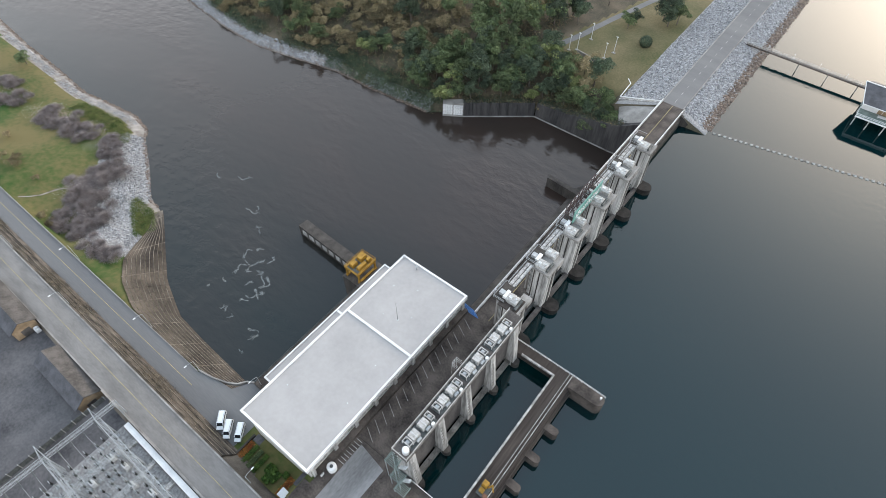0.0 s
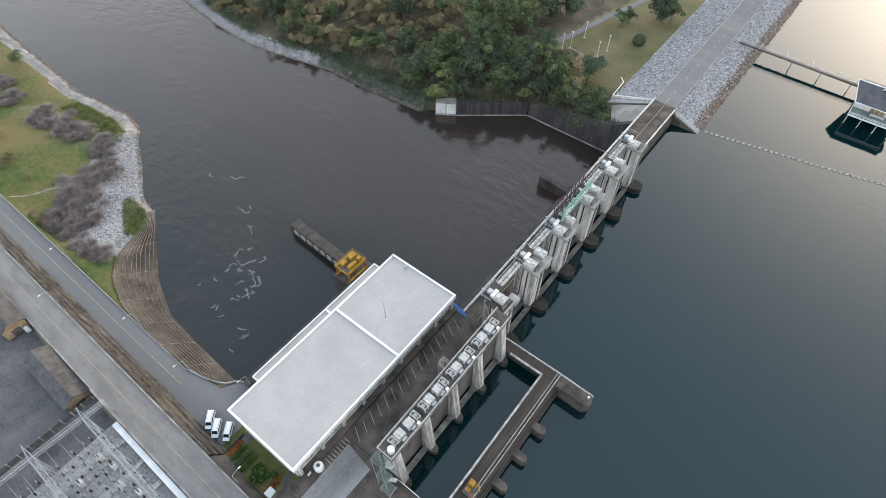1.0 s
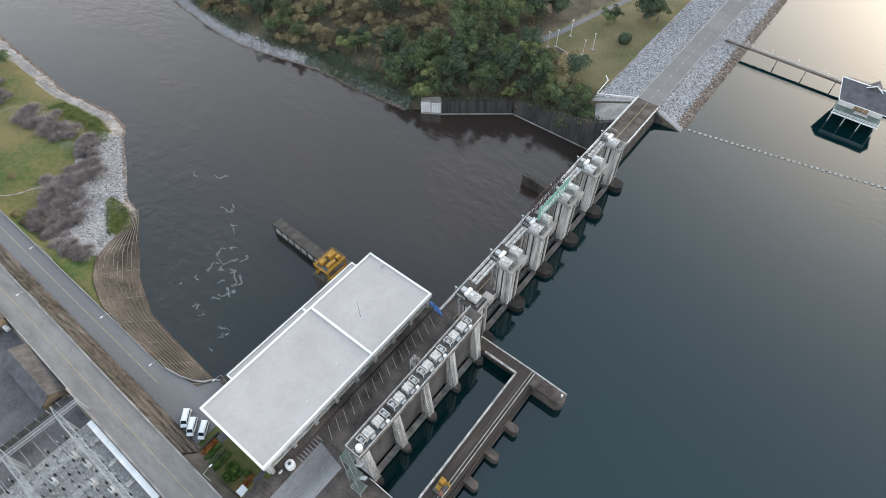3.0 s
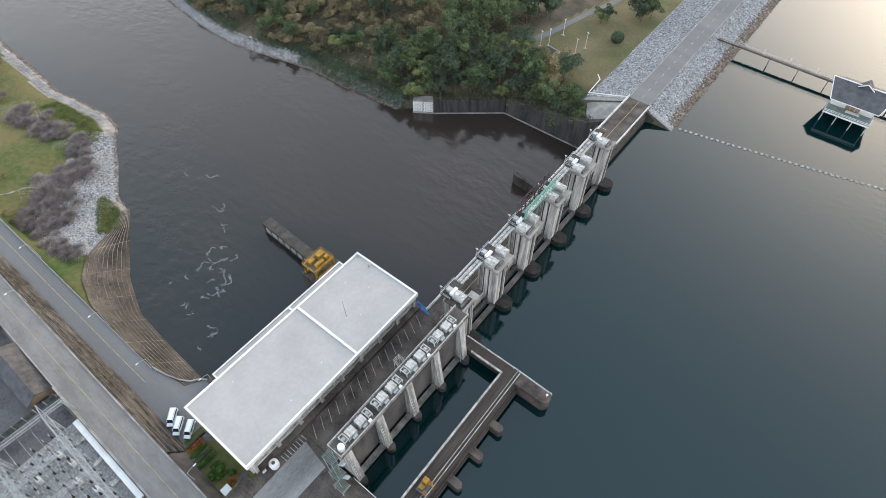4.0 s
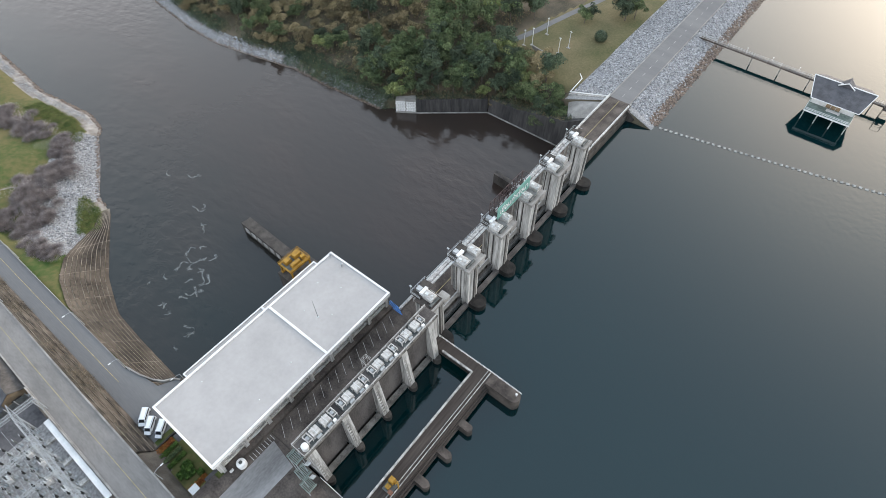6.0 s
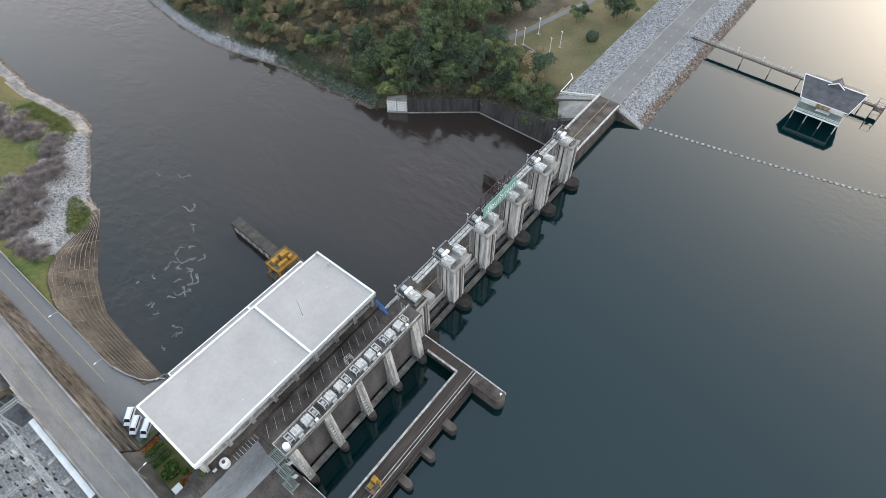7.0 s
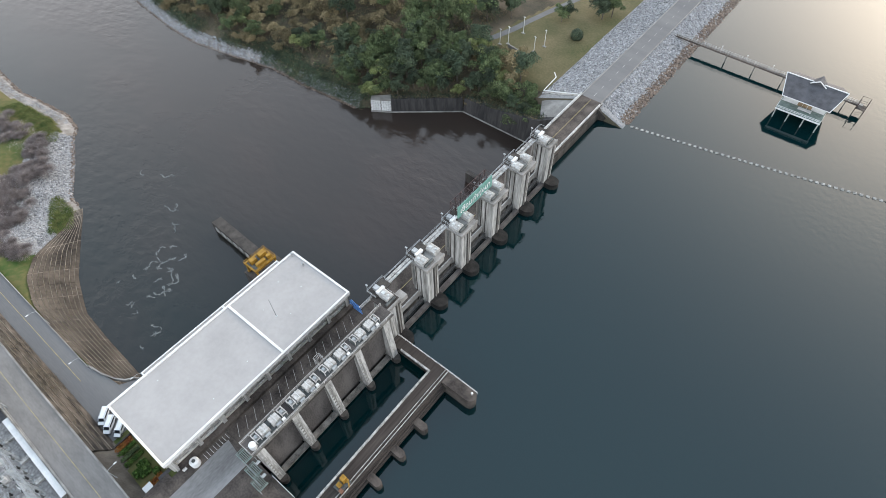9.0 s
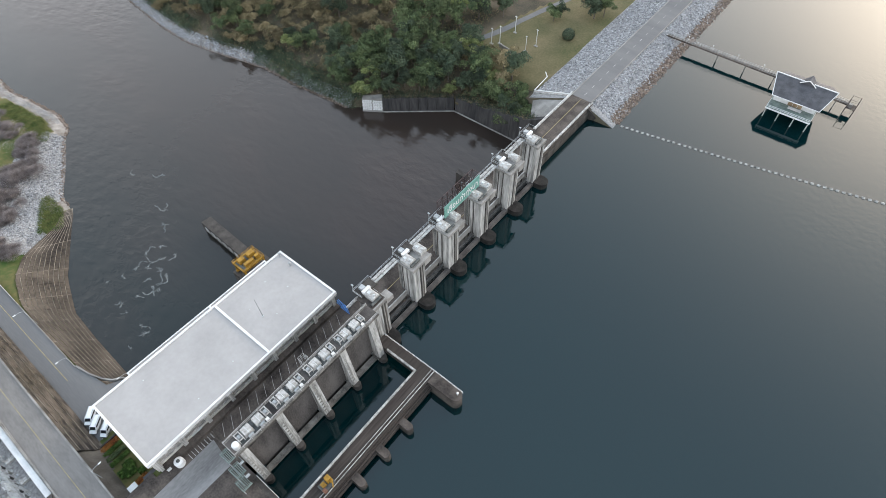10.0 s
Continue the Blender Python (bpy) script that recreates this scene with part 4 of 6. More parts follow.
for i in range(1, len(SX), 2):
    s = Shape().rod(Vector(on_slope(i, 0)) + Vector((0, 0, 0.12)), Vector(on_slope(i, 1)) + Vector((0, 0, 0.12)), 0.09, n=4)
    part("cross_rib", s, M["slope_line"] if i % 4 == 1 else M["slope"], slope, "raised concrete rib running up the slope")

# masonry bank between the two roads: terraced bands
bank = thing("terraced_bank", "brown stone-faced bank with stepped bands between two roads", "slope", kind="structure")
BX = np.linspace(-250, -24, 40)


def on_bank(x, f):
    return Vector((x, -6.1 - 3.9 * f, YARD + 0.05 + (float(up_road(x)) - 0.1 - YARD) * f))


EDGES = [0, 0.12, 0.3, 0.42, 0.6, 0.72, 0.88, 1.0]
for b, (f0, f1) in enumerate(zip(EDGES, EDGES[1:])):
    for i in range(len(BX) - 1):
        q = [on_bank(BX[i], f0), on_bank(BX[i + 1], f0), on_bank(BX[i + 1], f1), on_bank(BX[i], f1)]
        off = Vector((0, 0.10, 0.08)) * (0.6 + 0.9 * (b % 2))
        s = Shape().quad(*[v + off for v in q])
        s.v += [tuple(v - Vector((0, 0.3, 0.4))) for v in q]
        s.f += [(j, 4 + j, 4 + (j + 1) % 4, (j + 1) % 4) for j in range(4)]
        part("stone_panel", s, M["bank"], bank)
for f in (0.30, 0.60, 0.88):
    s = Shape()
    for i in range(len(BX) - 1):
        if (i * 7 + int(f * 100)) % 5:
            up = Vector((0, 0.2, 0.22))
            s.rod(on_bank(BX[i], f) + up, on_bank(BX[i + 1], f) + up, 0.09, n=4)
    part("ledge", s, M["slope_line"], bank, "thin pale concrete ledge")

# ---- foam on the river ----
foam = Shape()
rf = random.Random(4)
for cx0, cy0, rr, n in ((-77, 36, 7, 9), (-86, 46, 6, 4), (-72, 23, 5, 4), (-58, 20, 4, 4), (-104, 60, 6, 2), (-120, 66, 6, 2), (-84, 28, 4, 2), (-95, 52, 6, 2)):
    for _ in range(n):
        jx, jy = cx0 + rf.gauss(0, 0.5 * rr), cy0 + rf.gauss(0, 0.4 * rr)
        a0, span, r0 = rf.uniform(0, 6.28), rf.uniform(0.5, 2.2), rf.uniform(0.3, 0.9) * rr
        for j in range(int(60 * span * r0 / 4)):
            f = rf.random()
            a = a0 + span * f
            rj = r0 * (1 + 0.12 * math.sin(5 * a)) + rf.gauss(0, 0.06 + 0.4 * f * f)
            px, py = jx + rj * math.cos(a), jy + 0.75 * rj * math.sin(a)
            u = a + 1.57 + rf.gauss(0, 0.22)
            l, w = rf.uniform(0.1, 0.7), rf.uniform(0.015, 0.06)
            c, s_ = math.cos(u), math.sin(u)
            foam.quad(*[(px + q * l * c - e * w * s_, py + q * l * s_ + e * w * c, DOWN + 0.03) for q, e in ((-1, 0), (0, -1), (1, 0), (0, 1))])
ob = new("foam", foam.mesh("foam", M["foam"]))
tagged(ob, "thin white foam streaks swirling on the river", "foam", kind="stuff")

# ---- intake machinery ----
def gate_hoist(y):
    t = thing("gate_hoist", "white and grey twin-drum gate hoist on the gantry platform", "hoist", (16.4, y, 20.0), "gate hoists")
    for a in (-2.9, 0.35):
        h = part("housing", Shape().hexa([(-1.3, a), (0.9, a), (0.9, a + 2.5), (-1.3, a + 2.5)], 0.25, 1.7, [(-1.15, a + 0.15), (0.75, a + 0.15), (0.75, a + 2.35), (-1.15, a + 2.35)]), M["hoist"], t, "white sheet-metal housing")
        part("rib", Shape().box(-1.32, a + 1.2, 0.3, 0.95, a + 1.3, 1.75), M["metal"], h)
        part("motor", Shape().rod((1.3, a + 0.6, 0.8), (1.3, a + 1.9, 0.8), 0.4, n=10), M["galvanised"], t)
        part("drum", Shape().rod((-1.6, a + 0.3, 0.7), (-1.6, a + 2.1, 0.7), 0.35, n=10), M["metal_dark"], t)
    part("shaft", Shape().rod((-0.2, -0.5, 0.8), (-0.2, 0.5, 0.8), 0.2), M["metal_dark"], t)
    part("bed", Shape().box(-1.7, -4.6, 0.0, 1.7, 4.6, 0.25), M["metal_dark"], t, "dark steel bed frame")
    for a in (-4.4, 3.2):
        s = Shape()
        for x in (-1.2, 0.9):
            for q in (0, 1.2):
                s.box(x - 0.1, a + q - 0.1, 0.2, x + 0.1, a + q + 0.1, 1.6)
        s.box(-1.3, a - 0.12, 1.6, 1.0, a + 0.1, 1.75).box(-1.3, a + 1.1, 1.6, 1.0, a + 1.32, 1.75).box(-1.3, a + 0.1, 1.6, -1.08, a + 1.1, 1.75).box(0.78, a + 0.1, 1.6, 1.0, a + 1.1, 1.75)
        part("sheave_frame", s, M["hoist"], t, "white open sheave frame")
        part("sheave", Shape().rod((-0.6, a + 0.6, 1.1), (0.3, a + 0.6, 1.1), 0.5, n=12), M["galvanised"], t)
    part("control_box", Shape().box(1.3, 2.6, 0.25, 1.9, 3.4, 1.5), M["white"], t)
    return t


for a, b in zip(PIERS, PIERS[1:]):
    gate_hoist((a + b) / 2 - 0.2)
tank = thing("water_tank", "small round white water tank on the gantry platform", "tank", (17.0, 16.2, 20.0))
part("body", Shape().rod((0, 0, 0), (0, 0, 1.5), 0.85, n=16), M["white"], tank, smooth=False)
part("lid", Shape().dome(0, 0, 1.5, 0.85, 0.35, 16), M["white"], tank)
# stair tower at the end of the gantry
st = thing("stair_tower", "grey-green galvanised steel stair tower beside the intake", "stairs", (0, 0, 0))
for k, (x0, y0, z) in enumerate(((13.4, 12.6, 15.5), (15.4, 11.6, 10.5), (17.2, 10.6, 6.8))):
    g_ = Shape().box(x0, y0, z, x0 + 0.15, y0 + 2.6, z + 0.25).box(x0 + 2.85, y0, z, x0 + 3.0, y0 + 2.6, z + 0.25)
    ld = part("landing", g_, M["green_grey"], st, "grey-green grated landing")
    for q in range(7):
        part("slat", Shape().box(x0 + 0.15, y0 + 0.05 + 0.38 * q, z + 0.05, x0 + 2.85, y0 + 0.2 + 0.38 * q, z + 0.15), M["green_grey"], ld)
    s = Shape()
    for q in range(10):
        s.box(x0 + 0.3 + 0.25 * q, y0 + 2.6, z + 0.45 * q, x0 + 0.6 + 0.25 * q, y0 + 3.6, z + 0.45 * q + 0.1)
    s.rod((x0 + 0.3, y0 + 2.6, z + 0.9), (x0 + 2.8, y0 + 2.6, z + 5.2), 0.06)
    part("flight", s, M["metal"], st, "grey open-tread stair flight")
    r = Shape()
    for xa, ya, xb, yb in ((x0, y0, x0 + 3, y0), (x0, y0, x0, y0 + 2.6), (x0 + 3, y0, x0 + 3, y0 + 2.6)):
        for zz in (0.6, 1.1):
            r.rod((xa, ya, z + zz), (xb, yb, z + zz), 0.05, n=4)
    for xa, ya in ((x0, y0), (x0 + 3, y0), (x0, y0 + 2.6), (x0 + 3, y0 + 2.6), (x0 + 1.5, y0)):
        r.rod((xa, ya, z), (xa, ya, z + 1.1), 0.05, n=4)
    part("rail", r, M["green_grey"], st, "grey-green guard rail")
    for xa, ya in ((x0 + 0.1, y0 + 0.1), (x0 + 2.9, y0 + 0.1), (x0 + 0.1, y0 + 2.5)):
        part("leg", Shape().rod((xa, ya, 5), (xa, ya, z), 0.1, n=6), M["galvanised"], st)
# tank and pump beside the powerhouse
pt = thing("pressure_tank", "round white pressure tank beside the powerhouse corner", "tank", (1.7, 5.2, DECK))
part("body", Shape().rod((0, 0, 0), (0, 0, 1.6), 1.2, n=18), M["white"], pt)
part("lid", Shape().dome(0, 0, 1.6, 1.2, 0.5, 18), M["white"], pt)
part("hatch", Shape().rod((0.1, 0, 2.0), (0.1, 0, 2.25), 0.45, n=12), M["metal_dark"], pt, "dark round hatch")
pb = thing("pump_box", "small white pump cabinet beside a tank", "cabinet", (0.4, 2.6, DECK))
part("body", Shape().box(-0.7, -0.5, 0, 0.7, 0.5, 1.1), M["white"], pb)
part("lid", Shape().box(-0.75, -0.55, 1.1, 0.75, 0.55, 1.2), M["concrete_light"], pb)
# trash rake machine on the forebay deck
rk = thing("trash_rake", "yellow trash rake machine on rails with a red counterweight", "machine", (33.8, 24.2, DECK))
part("chassis", Shape().box(-1.3, -1.8, 0.25, 1.3, 1.8, 0.8), M["metal_dark"], rk)
part("cab", Shape().hexa([(-1.1, 0.2), (0.4, 0.2), (0.4, 1.7), (-1.1, 1.7)], 0.8, 2.6, [(-1.0, 0.4), (0.3, 0.4), (0.3, 1.6), (-1.0, 1.6)]), M["yellow"], rk)
part("boom", Shape().rod((0.6, 0.9, 1.0), (1.4, 1.2, 3.6), 0.22, n=6).rod((1.4, 1.2, 3.6), (2.2, 0.4, 2.0), 0.16, n=6), M["yellow"], rk)
part("bucket", Shape().box(-0.9, -1.2, 0.8, 0.3, -0.1, 1.5), M["yellow"], rk)
part("counterweight", Shape().box(0.5, -1.8, 0.8, 1.6, -0.9, 1.6), M["rust"], rk, "dull red counterweight")
for x in (-1.1, 1.1):
    for y in (-1.3, 1.3):
        part("wheel", Shape().rod((x - 0.12, y, 0.3), (x + 0.12, y, 0.3), 0.3, n=12), M["tyre"], rk)
# blue pipes by the far corner of the powerhouse
bp_ = thing("blue_barrier", "bundle of blue painted steel barriers at the deck corner", "barrier", (1.2, 61.3, DECK))
for k in range(5):
    part("bar", Shape().rod((-2.2, 0.4 + 0.25 * k, 0.3 + 0.3 * k), (3.4 - 0.5 * k, 0.4 + 0.25 * k, 0.3 + 0.12 * k), 0.11), M["blue"], bp_)
for x in (-2.0, 1.4):
    part("post", Shape().rod((x, 0.9, 0), (x, 0.9, 1.8), 0.1), M["blue"], bp_)

# ---- name board on the bridge ----
sg = thing("name_board", "green board with white Thai lettering on a brown steel frame", "sign", (11.9, 97.5, 2.3))
part("board", Shape().box(-0.12, 0, 18.0, 0.12, 17.0, 22.9), M["green_paint"], sg, "pale green sign board")
fr = Shape()
for y in np.linspace(0, 17.0, 8):
    for z0, z1 in ((17.5, 23.5),):
        fr.rod((-2.8, y, z0), (-2.8, y, z1), 0.12, n=4)
        fr.rod((-0.2, y, z1), (-2.8, y, z1), 0.1, n=4)
        fr.rod((-0.2, y, z0), (-2.8, y, z0), 0.1, n=4)
        fr.rod((-0.2, y, z0), (-2.8, y, z1), 0.08, n=4)
for z in (17.5, 20.5, 23.5):
    fr.rod((-2.8, 0, z), (-2.8, 17.0, z), 0.12, n=4)
ys = np.linspace(0, 17.0, 8)
for a, b in zip(ys, ys[1:]):
    fr.rod((-2.8, a, 17.5), (-2.8, b, 23.5), 0.08, n=4)
part("frame", fr, M["frame_brown"], sg, "brown steel lattice frame")
for y in (0.5, 8.5, 16.5):
    part("leg", Shape().rod((-2.4, y, 2.7), (-2.4, y, 17.6), 0.22, n=6), M["frame_brown"], sg)
cu = bpy.data.curves.new("lettering", "FONT")
cu.body = "เขื่อนท่าทุ่งนา"
cu.size, cu.extrude, cu.align_x, cu.align_y = 3.4, 0.05, "CENTER", "CENTER"
cu.materials.append(M["white"])
tx = new("lettering", cu)
tx.parent = sg
tx.matrix_basis = Matrix.Translation((0.2, 8.5, 20.4)) @ Matrix(((0, 0, 1, 0), (1, 0, 0, 0), (0, 1, 0, 0), (0, 0, 0, 1)))
bpy.context.view_layer.update()
wide = max(tx.dimensions.x, 0.1)
tx.scale = (14.6 / wide, min(14.6 / wide, 1.4), 1)
tx["label"] = "white raised Thai lettering"

# ---- yellow gantry crane at the tailrace ----
single("crane_base", Shape().box(-44.8, 53.2, -22, -36.4, 64.8, -7.0), M["concrete_dark"], "dark concrete crane base beside the tailrace", "deck")
cr = thing("gantry_crane", "yellow steel gantry crane parked at the tailrace", "crane", (-40.9, 58.4, -7.0))
for x in (-3.2, 3.2):
    for y in (-4.4, 4.4):
        part("leg", Shape().hexa([(x - 0.3, y - 0.3), (x + 0.3, y - 0.3), (x + 0.3, y + 0.3), (x - 0.3, y + 0.3)], 0, 4.6), M["yellow"], cr)
    part("girder", Shape().box(x - 0.4, -5, 4.4, x + 0.4, 5, 5.2), M["yellow"], cr)
    part("end_truck", Shape().box(x - 0.45, -5, 0.1, x + 0.45, 5, 0.7), M["yellow"], cr)
for y in (-4.6, 4.6):
    part("tie", Shape().box(-3.2, y - 0.3, 4.5, 3.2, y + 0.3, 5.0), M["yellow"], cr)
for x0, y0, x1, y1, h in ((-2.4, -3.6, -0.2, -0.6, 1.5), (-2.2, 0.4, 0.2, 3.8, 1.7), (0.8, -3.0, 2.6, 1.5, 1.2), (1.0, 2.0, 2.6, 4.0, 1.6)):
    part("machine_house", Shape().hexa([(x0, y0), (x1, y0), (x1, y1), (x0, y1)], 5.0, 5.0 + h, [(x0 + 0.2, y0 + 0.2), (x1 - 0.2, y0 + 0.2), (x1 - 0.2, y1 - 0.2), (x0 + 0.2, y1 - 0.2)]), M["yellow"], cr)
part("deck", Shape().box(-3.4, -4.8, 4.75, 3.4, 4.8, 4.95), M["metal_dark"], cr)
gr = Shape()
for z in (5.7, 6.2):
    for a, b in (((-3.5, -5), (3.5, -5)), ((3.5, -5), (3.5, 5)), ((3.5, 5), (-3.5, 5)), ((-3.5, 5), (-3.5, -5))):
        gr.rod((*a, z), (*b, z), 0.06, n=4)
for y in np.linspace(-5, 5, 5):
    for x in (-3.5, 3.5):
        gr.rod((x, y, 5), (x, y, 6.2), 0.06, n=4)
part("guard_rail", gr, M["yellow"], cr)
cr.scale = (0.86, 0.86, 0.92)
# arches along the dividing wall
for i in range(8):
    single("wall_recess", Shape().box(-75.5 + i * 3.6, 61.6 - i * 0.147, -16.5, -73.2 + i * 3.6, 61.9 - i * 0.147, -14.2), M["concrete_light"], "pale recessed panel on the dividing wall", "wall")

# ---- vans ----
def van(x, y, turn):
    t = thing("van", "white passenger van with dark windows parked in the yard", "van", (x, y, YARD), "parked vans", turn=turn)
    body = Shape().along([(-2.55, 0.35), (2.5, 0.35), (2.55, 0.95), (1.75, 1.2), (1.0, 1.98), (-2.45, 2.05), (-2.6, 1.2)], -0.86, 0.86)
    part("body", body, M["car_white"], t)
    part("windscreen", Shape().quad((-0.8, 1.72, 1.28), (0.8, 1.72, 1.28), (0.72, 1.08, 1.95), (-0.72, 1.08, 1.95)), M["glass"], t, "dark windscreen")
    part("rear_window", Shape().box(-0.75, -2.62, 1.3, 0.75, -2.5, 1.85), M["glass"], t)
    for x0 in (-0.88, 0.86):
        part("side_window", Shape().box(x0, -2.3, 1.3, x0 + 0.02, 1.0, 1.8), M["glass"], t, "dark side windows")
        for y0 in (-1.6, 1.6):
            w = part("wheel", Shape().rod((x0 - 0.05, y0, 0.34), (x0 + 0.1, y0, 0.34), 0.34, n=14), M["tyre"], t)
            part("rim", Shape().rod((x0 - 0.07, y0, 0.34), (x0 + 0.12, y0, 0.34), 0.19, n=10), M["galvanised"], w)
        part("headlight", Shape().box(x0 * 0.75 - 0.15, 2.48, 0.75, x0 * 0.75 + 0.15, 2.58, 0.95), M["galvanised"], t)
        part("mirror", Shape().box(x0 - 0.18 if x0 < 0 else x0, 1.2, 1.25, x0 if x0 < 0 else x0 + 0.18, 1.35, 1.5), M["car_white"], t)
    part("roof_rack", Shape().box(-0.75, -2.2, 2.05, -0.65, 0.8, 2.14).box(0.65, -2.2, 2.05, 0.75, 0.8, 2.14), M["metal"], t)
    part("bumper", Shape().box(-0.92, 2.5, 0.35, 0.92, 2.64, 0.6), M["metal_dark"], t)
    return t


van(-35.2, -3.6, 220)
van(-31.8, -4.0, 218)
van(-28.6, -2.6, 216)
for k in range(3):
    x = -33.2 + 3.6 * k
    single("bay_line", Shape().hexa([(x, -2.0), (x + 0.12, -2.0), (x + 2.9, -6.0), (x + 2.78, -6.0)], YARD, YARD + 0.012), M["line_white"], "white parking bay line", "road marking")

# ---- pavilion in the reservoir, its footbridge, intake tower and float line ----
hs = thing("lake_house", "white stilted lake house with a steep dark grey roof", "house", (74.9, 236.0, 1.2))
part("floor", Shape().box(-8.4, -6.0, 3.0, 8.2, 11.0, 3.4), M["green_grey"], hs, "grey-green boarded floor")
part("floor_edge", Shape().box(-8.5, -6.15, 2.9, 8.3, -5.95, 3.45), M["white"], hs)
part("wall", Shape().box(-8.0, 0.2, 3.4, 7.8, 10.2, 8.2), M["white"], hs, "white painted walls")
roof = Shape()
roof.hexa([(-8.4, -3.9), (8.8, -3.9), (11.2, 6.4), (-11.4, 6.4)], 7.3, 10.9, [(-8.4, -3.9), (8.8, -3.9), (11.2, 6.4), (-11.4, 6.4)])
roof.v = [(x, y, z0) for (x, y, z), z0 in zip(roof.v, (7.6, 7.6, 11.0, 11.0, 7.9, 7.9, 11.3, 11.3))]
part("roof", roof, M["roof_dark"], hs, "dark grey tiled roof slope")
roof = Shape().hexa([(-11.4, 6.2), (11.2, 6.2), (9.0, 15.5), (-8.6, 15.5)], 7, 11)
roof.v = [(x, y, z0) for (x, y, z), z0 in zip(roof.v, (11.0, 11.0, 7.0, 7.0, 11.3, 11.3, 7.3, 7.3))]
part("roof", roof, M["roof_dark"], hs, "dark grey tiled roof slope")
gb = Shape()
gb.v = [(-2.2, 5.0, 10.9), (3.4, 5.0, 10.9), (0.6, 5.0, 12.6), (-2.2, 10.0, 9.5), (3.4, 10.0, 9.5), (0.6, 10.0, 12.5)]
gb.f = [(0, 1, 2), (3, 5, 4), (0, 2, 5, 3), (1, 4, 5, 2), (0, 3, 4, 1)]
part("gable", gb, M["roof_dark"], hs, "small dark cross gable")
part("barge_board", Shape().rod((-2.4, 4.9, 10.9), (0.6, 4.9, 12.75), 0.2, n=4).rod((3.6, 4.9, 10.9), (0.6, 4.9, 12.75), 0.2, n=4), M["white"], hs, "white gable board")
part("ridge_cap", Shape().rod((-11.5, 6.2, 11.3), (11.3, 6.2, 11.3), 0.22, n=6), M["white"], hs)
for a, b in (((-8.5, -4.0, 7.8), (-11.5, 6.2, 11.3)), ((8.9, -4.0, 7.8), (11.3, 6.2, 11.3)), ((-8.5, -4.0, 7.8), (8.9, -4.0, 7.8))):
    part("barge_board", Shape().rod(a, b, 0.16, n=4), M["white"], hs, "white roof edge board")
door = part("door", Shape().box(-2.4, 0.1, 3.5, 3.0, 0.24, 6.2), M["tan"], hs, "brown folding doors")
for x in (-2.4, -0.6, 1.2, 2.85):
    part("frame", Shape().box(x, 0.02, 3.5, x + 0.15, 0.1, 6.2), M["white"], door)
rl_ = Shape()
for z in (4.0, 4.5):
    rl_.rod((-8.3, -5.9, z), (8.1, -5.9, z), 0.08, n=4).rod((-8.3, -5.9, z), (-8.3, 0, z), 0.08, n=4).rod((8.1, -5.9, z), (8.1, 0, z), 0.08, n=4)
for x in np.linspace(-8.3, 8.1, 13):
    rl_.rod((x, -5.9, 3.4), (x, -5.9, 4.5), 0.08, n=4)
part("veranda_rail", rl_, M["white"], hs, "white veranda railing")
part("table", Shape().box(-1.5, -2.8, 3.9, 3.5, -1.2, 4.05).box(-1.2, -2.4, 3.4, -1.0, -1.6, 3.9).box(3.0, -2.4, 3.4, 3.2, -1.6, 3.9), M["white"], hs)
for x in (-8.0, -3, 2.6, 7.8):
    for y in (-5.6, 4, 10.4):
        part("stilt", Shape().rod((x, y, -9), (x, y, 3.0), 0.22, n=8), M["concrete_light"], hs)
fb = thing("footbridge", "narrow dark timber footbridge on thin legs over the reservoir", "bridge", (0, 0, 0))
A, B = Vector((11.6, 255.2, 3.6)), Vector((91, 252.8, 3.2))
d = (B - A).normalized()
n_ = Vector((-d.y, d.x, 0))
q = [A + n_ * 0.8, B + n_ * 0.8, B - n_ * 0.8, A - n_ * 0.8]
s = Shape()
s.v = [tuple(v) for v in q] + [tuple(v + Vector((0, 0, 0.45))) for v in q]
s.f = [(3, 2, 1, 0), (4, 5, 6, 7), (0, 1, 5, 4), (1, 2, 6, 5), (2, 3, 7, 6), (3, 0, 4, 7)]
part("deck", s, M["deck_brown"], fb)
for sgn in (0.8, -0.8):
    s = Shape()
    for z in (0.95, 1.5):
        s.rod(A + n_ * sgn + Vector((0, 0, z)), B + n_ * sgn + Vector((0, 0, z)), 0.06, n=4)
    for k in range(28):
        p_ = A.lerp(B, k / 27) + n_ * sgn
        s.rod(p_ + Vector((0, 0, 0.4)), p_ + Vector((0, 0, 1.5)), 0.06, n=4)
    part("handrail", s, M["galvanised"], fb, "grey handrail")
for x in (38, 50.3, 62.5, 75, 87):
    p_ = A.lerp(B, (x - A.x) / (B.x - A.x))
    part("leg", Shape().rod((p_.x, p_.y - 0.6, -9), (p_.x, p_.y - 0.6, p_.z), 0.2, n=6).rod((p_.x, p_.y + 0.6, -9), (p_.x, p_.y + 0.6, p_.z), 0.2, n=6), M["concrete"], fb)
for k in range(6):
    p_ = A.lerp(B, 0.15 + 0.14 * k) + n_ * 0.8
    part("lamp", Shape().rod(p_ + Vector((0, 0, 0.4)), p_ + Vector((0, 0, 2.6)), 0.05).dome(p_.x, p_.y, p_.z + 2.6, 0.22, 0.25, 8), M["white"], fb)
tw = thing("gauge_tower", "open rusty steel gauge tower standing in the reservoir", "tower", (92.8, 252.6, 0))
for x, y in ((-1.5, -1.5), (1.5, -1.5), (1.5, 1.5), (-1.5, 1.5)):
    part("leg", Shape().rod((x * 1.2, y * 1.2, -8), (x, y, 6.8), 0.09, n=6), M["frame_brown"], tw)
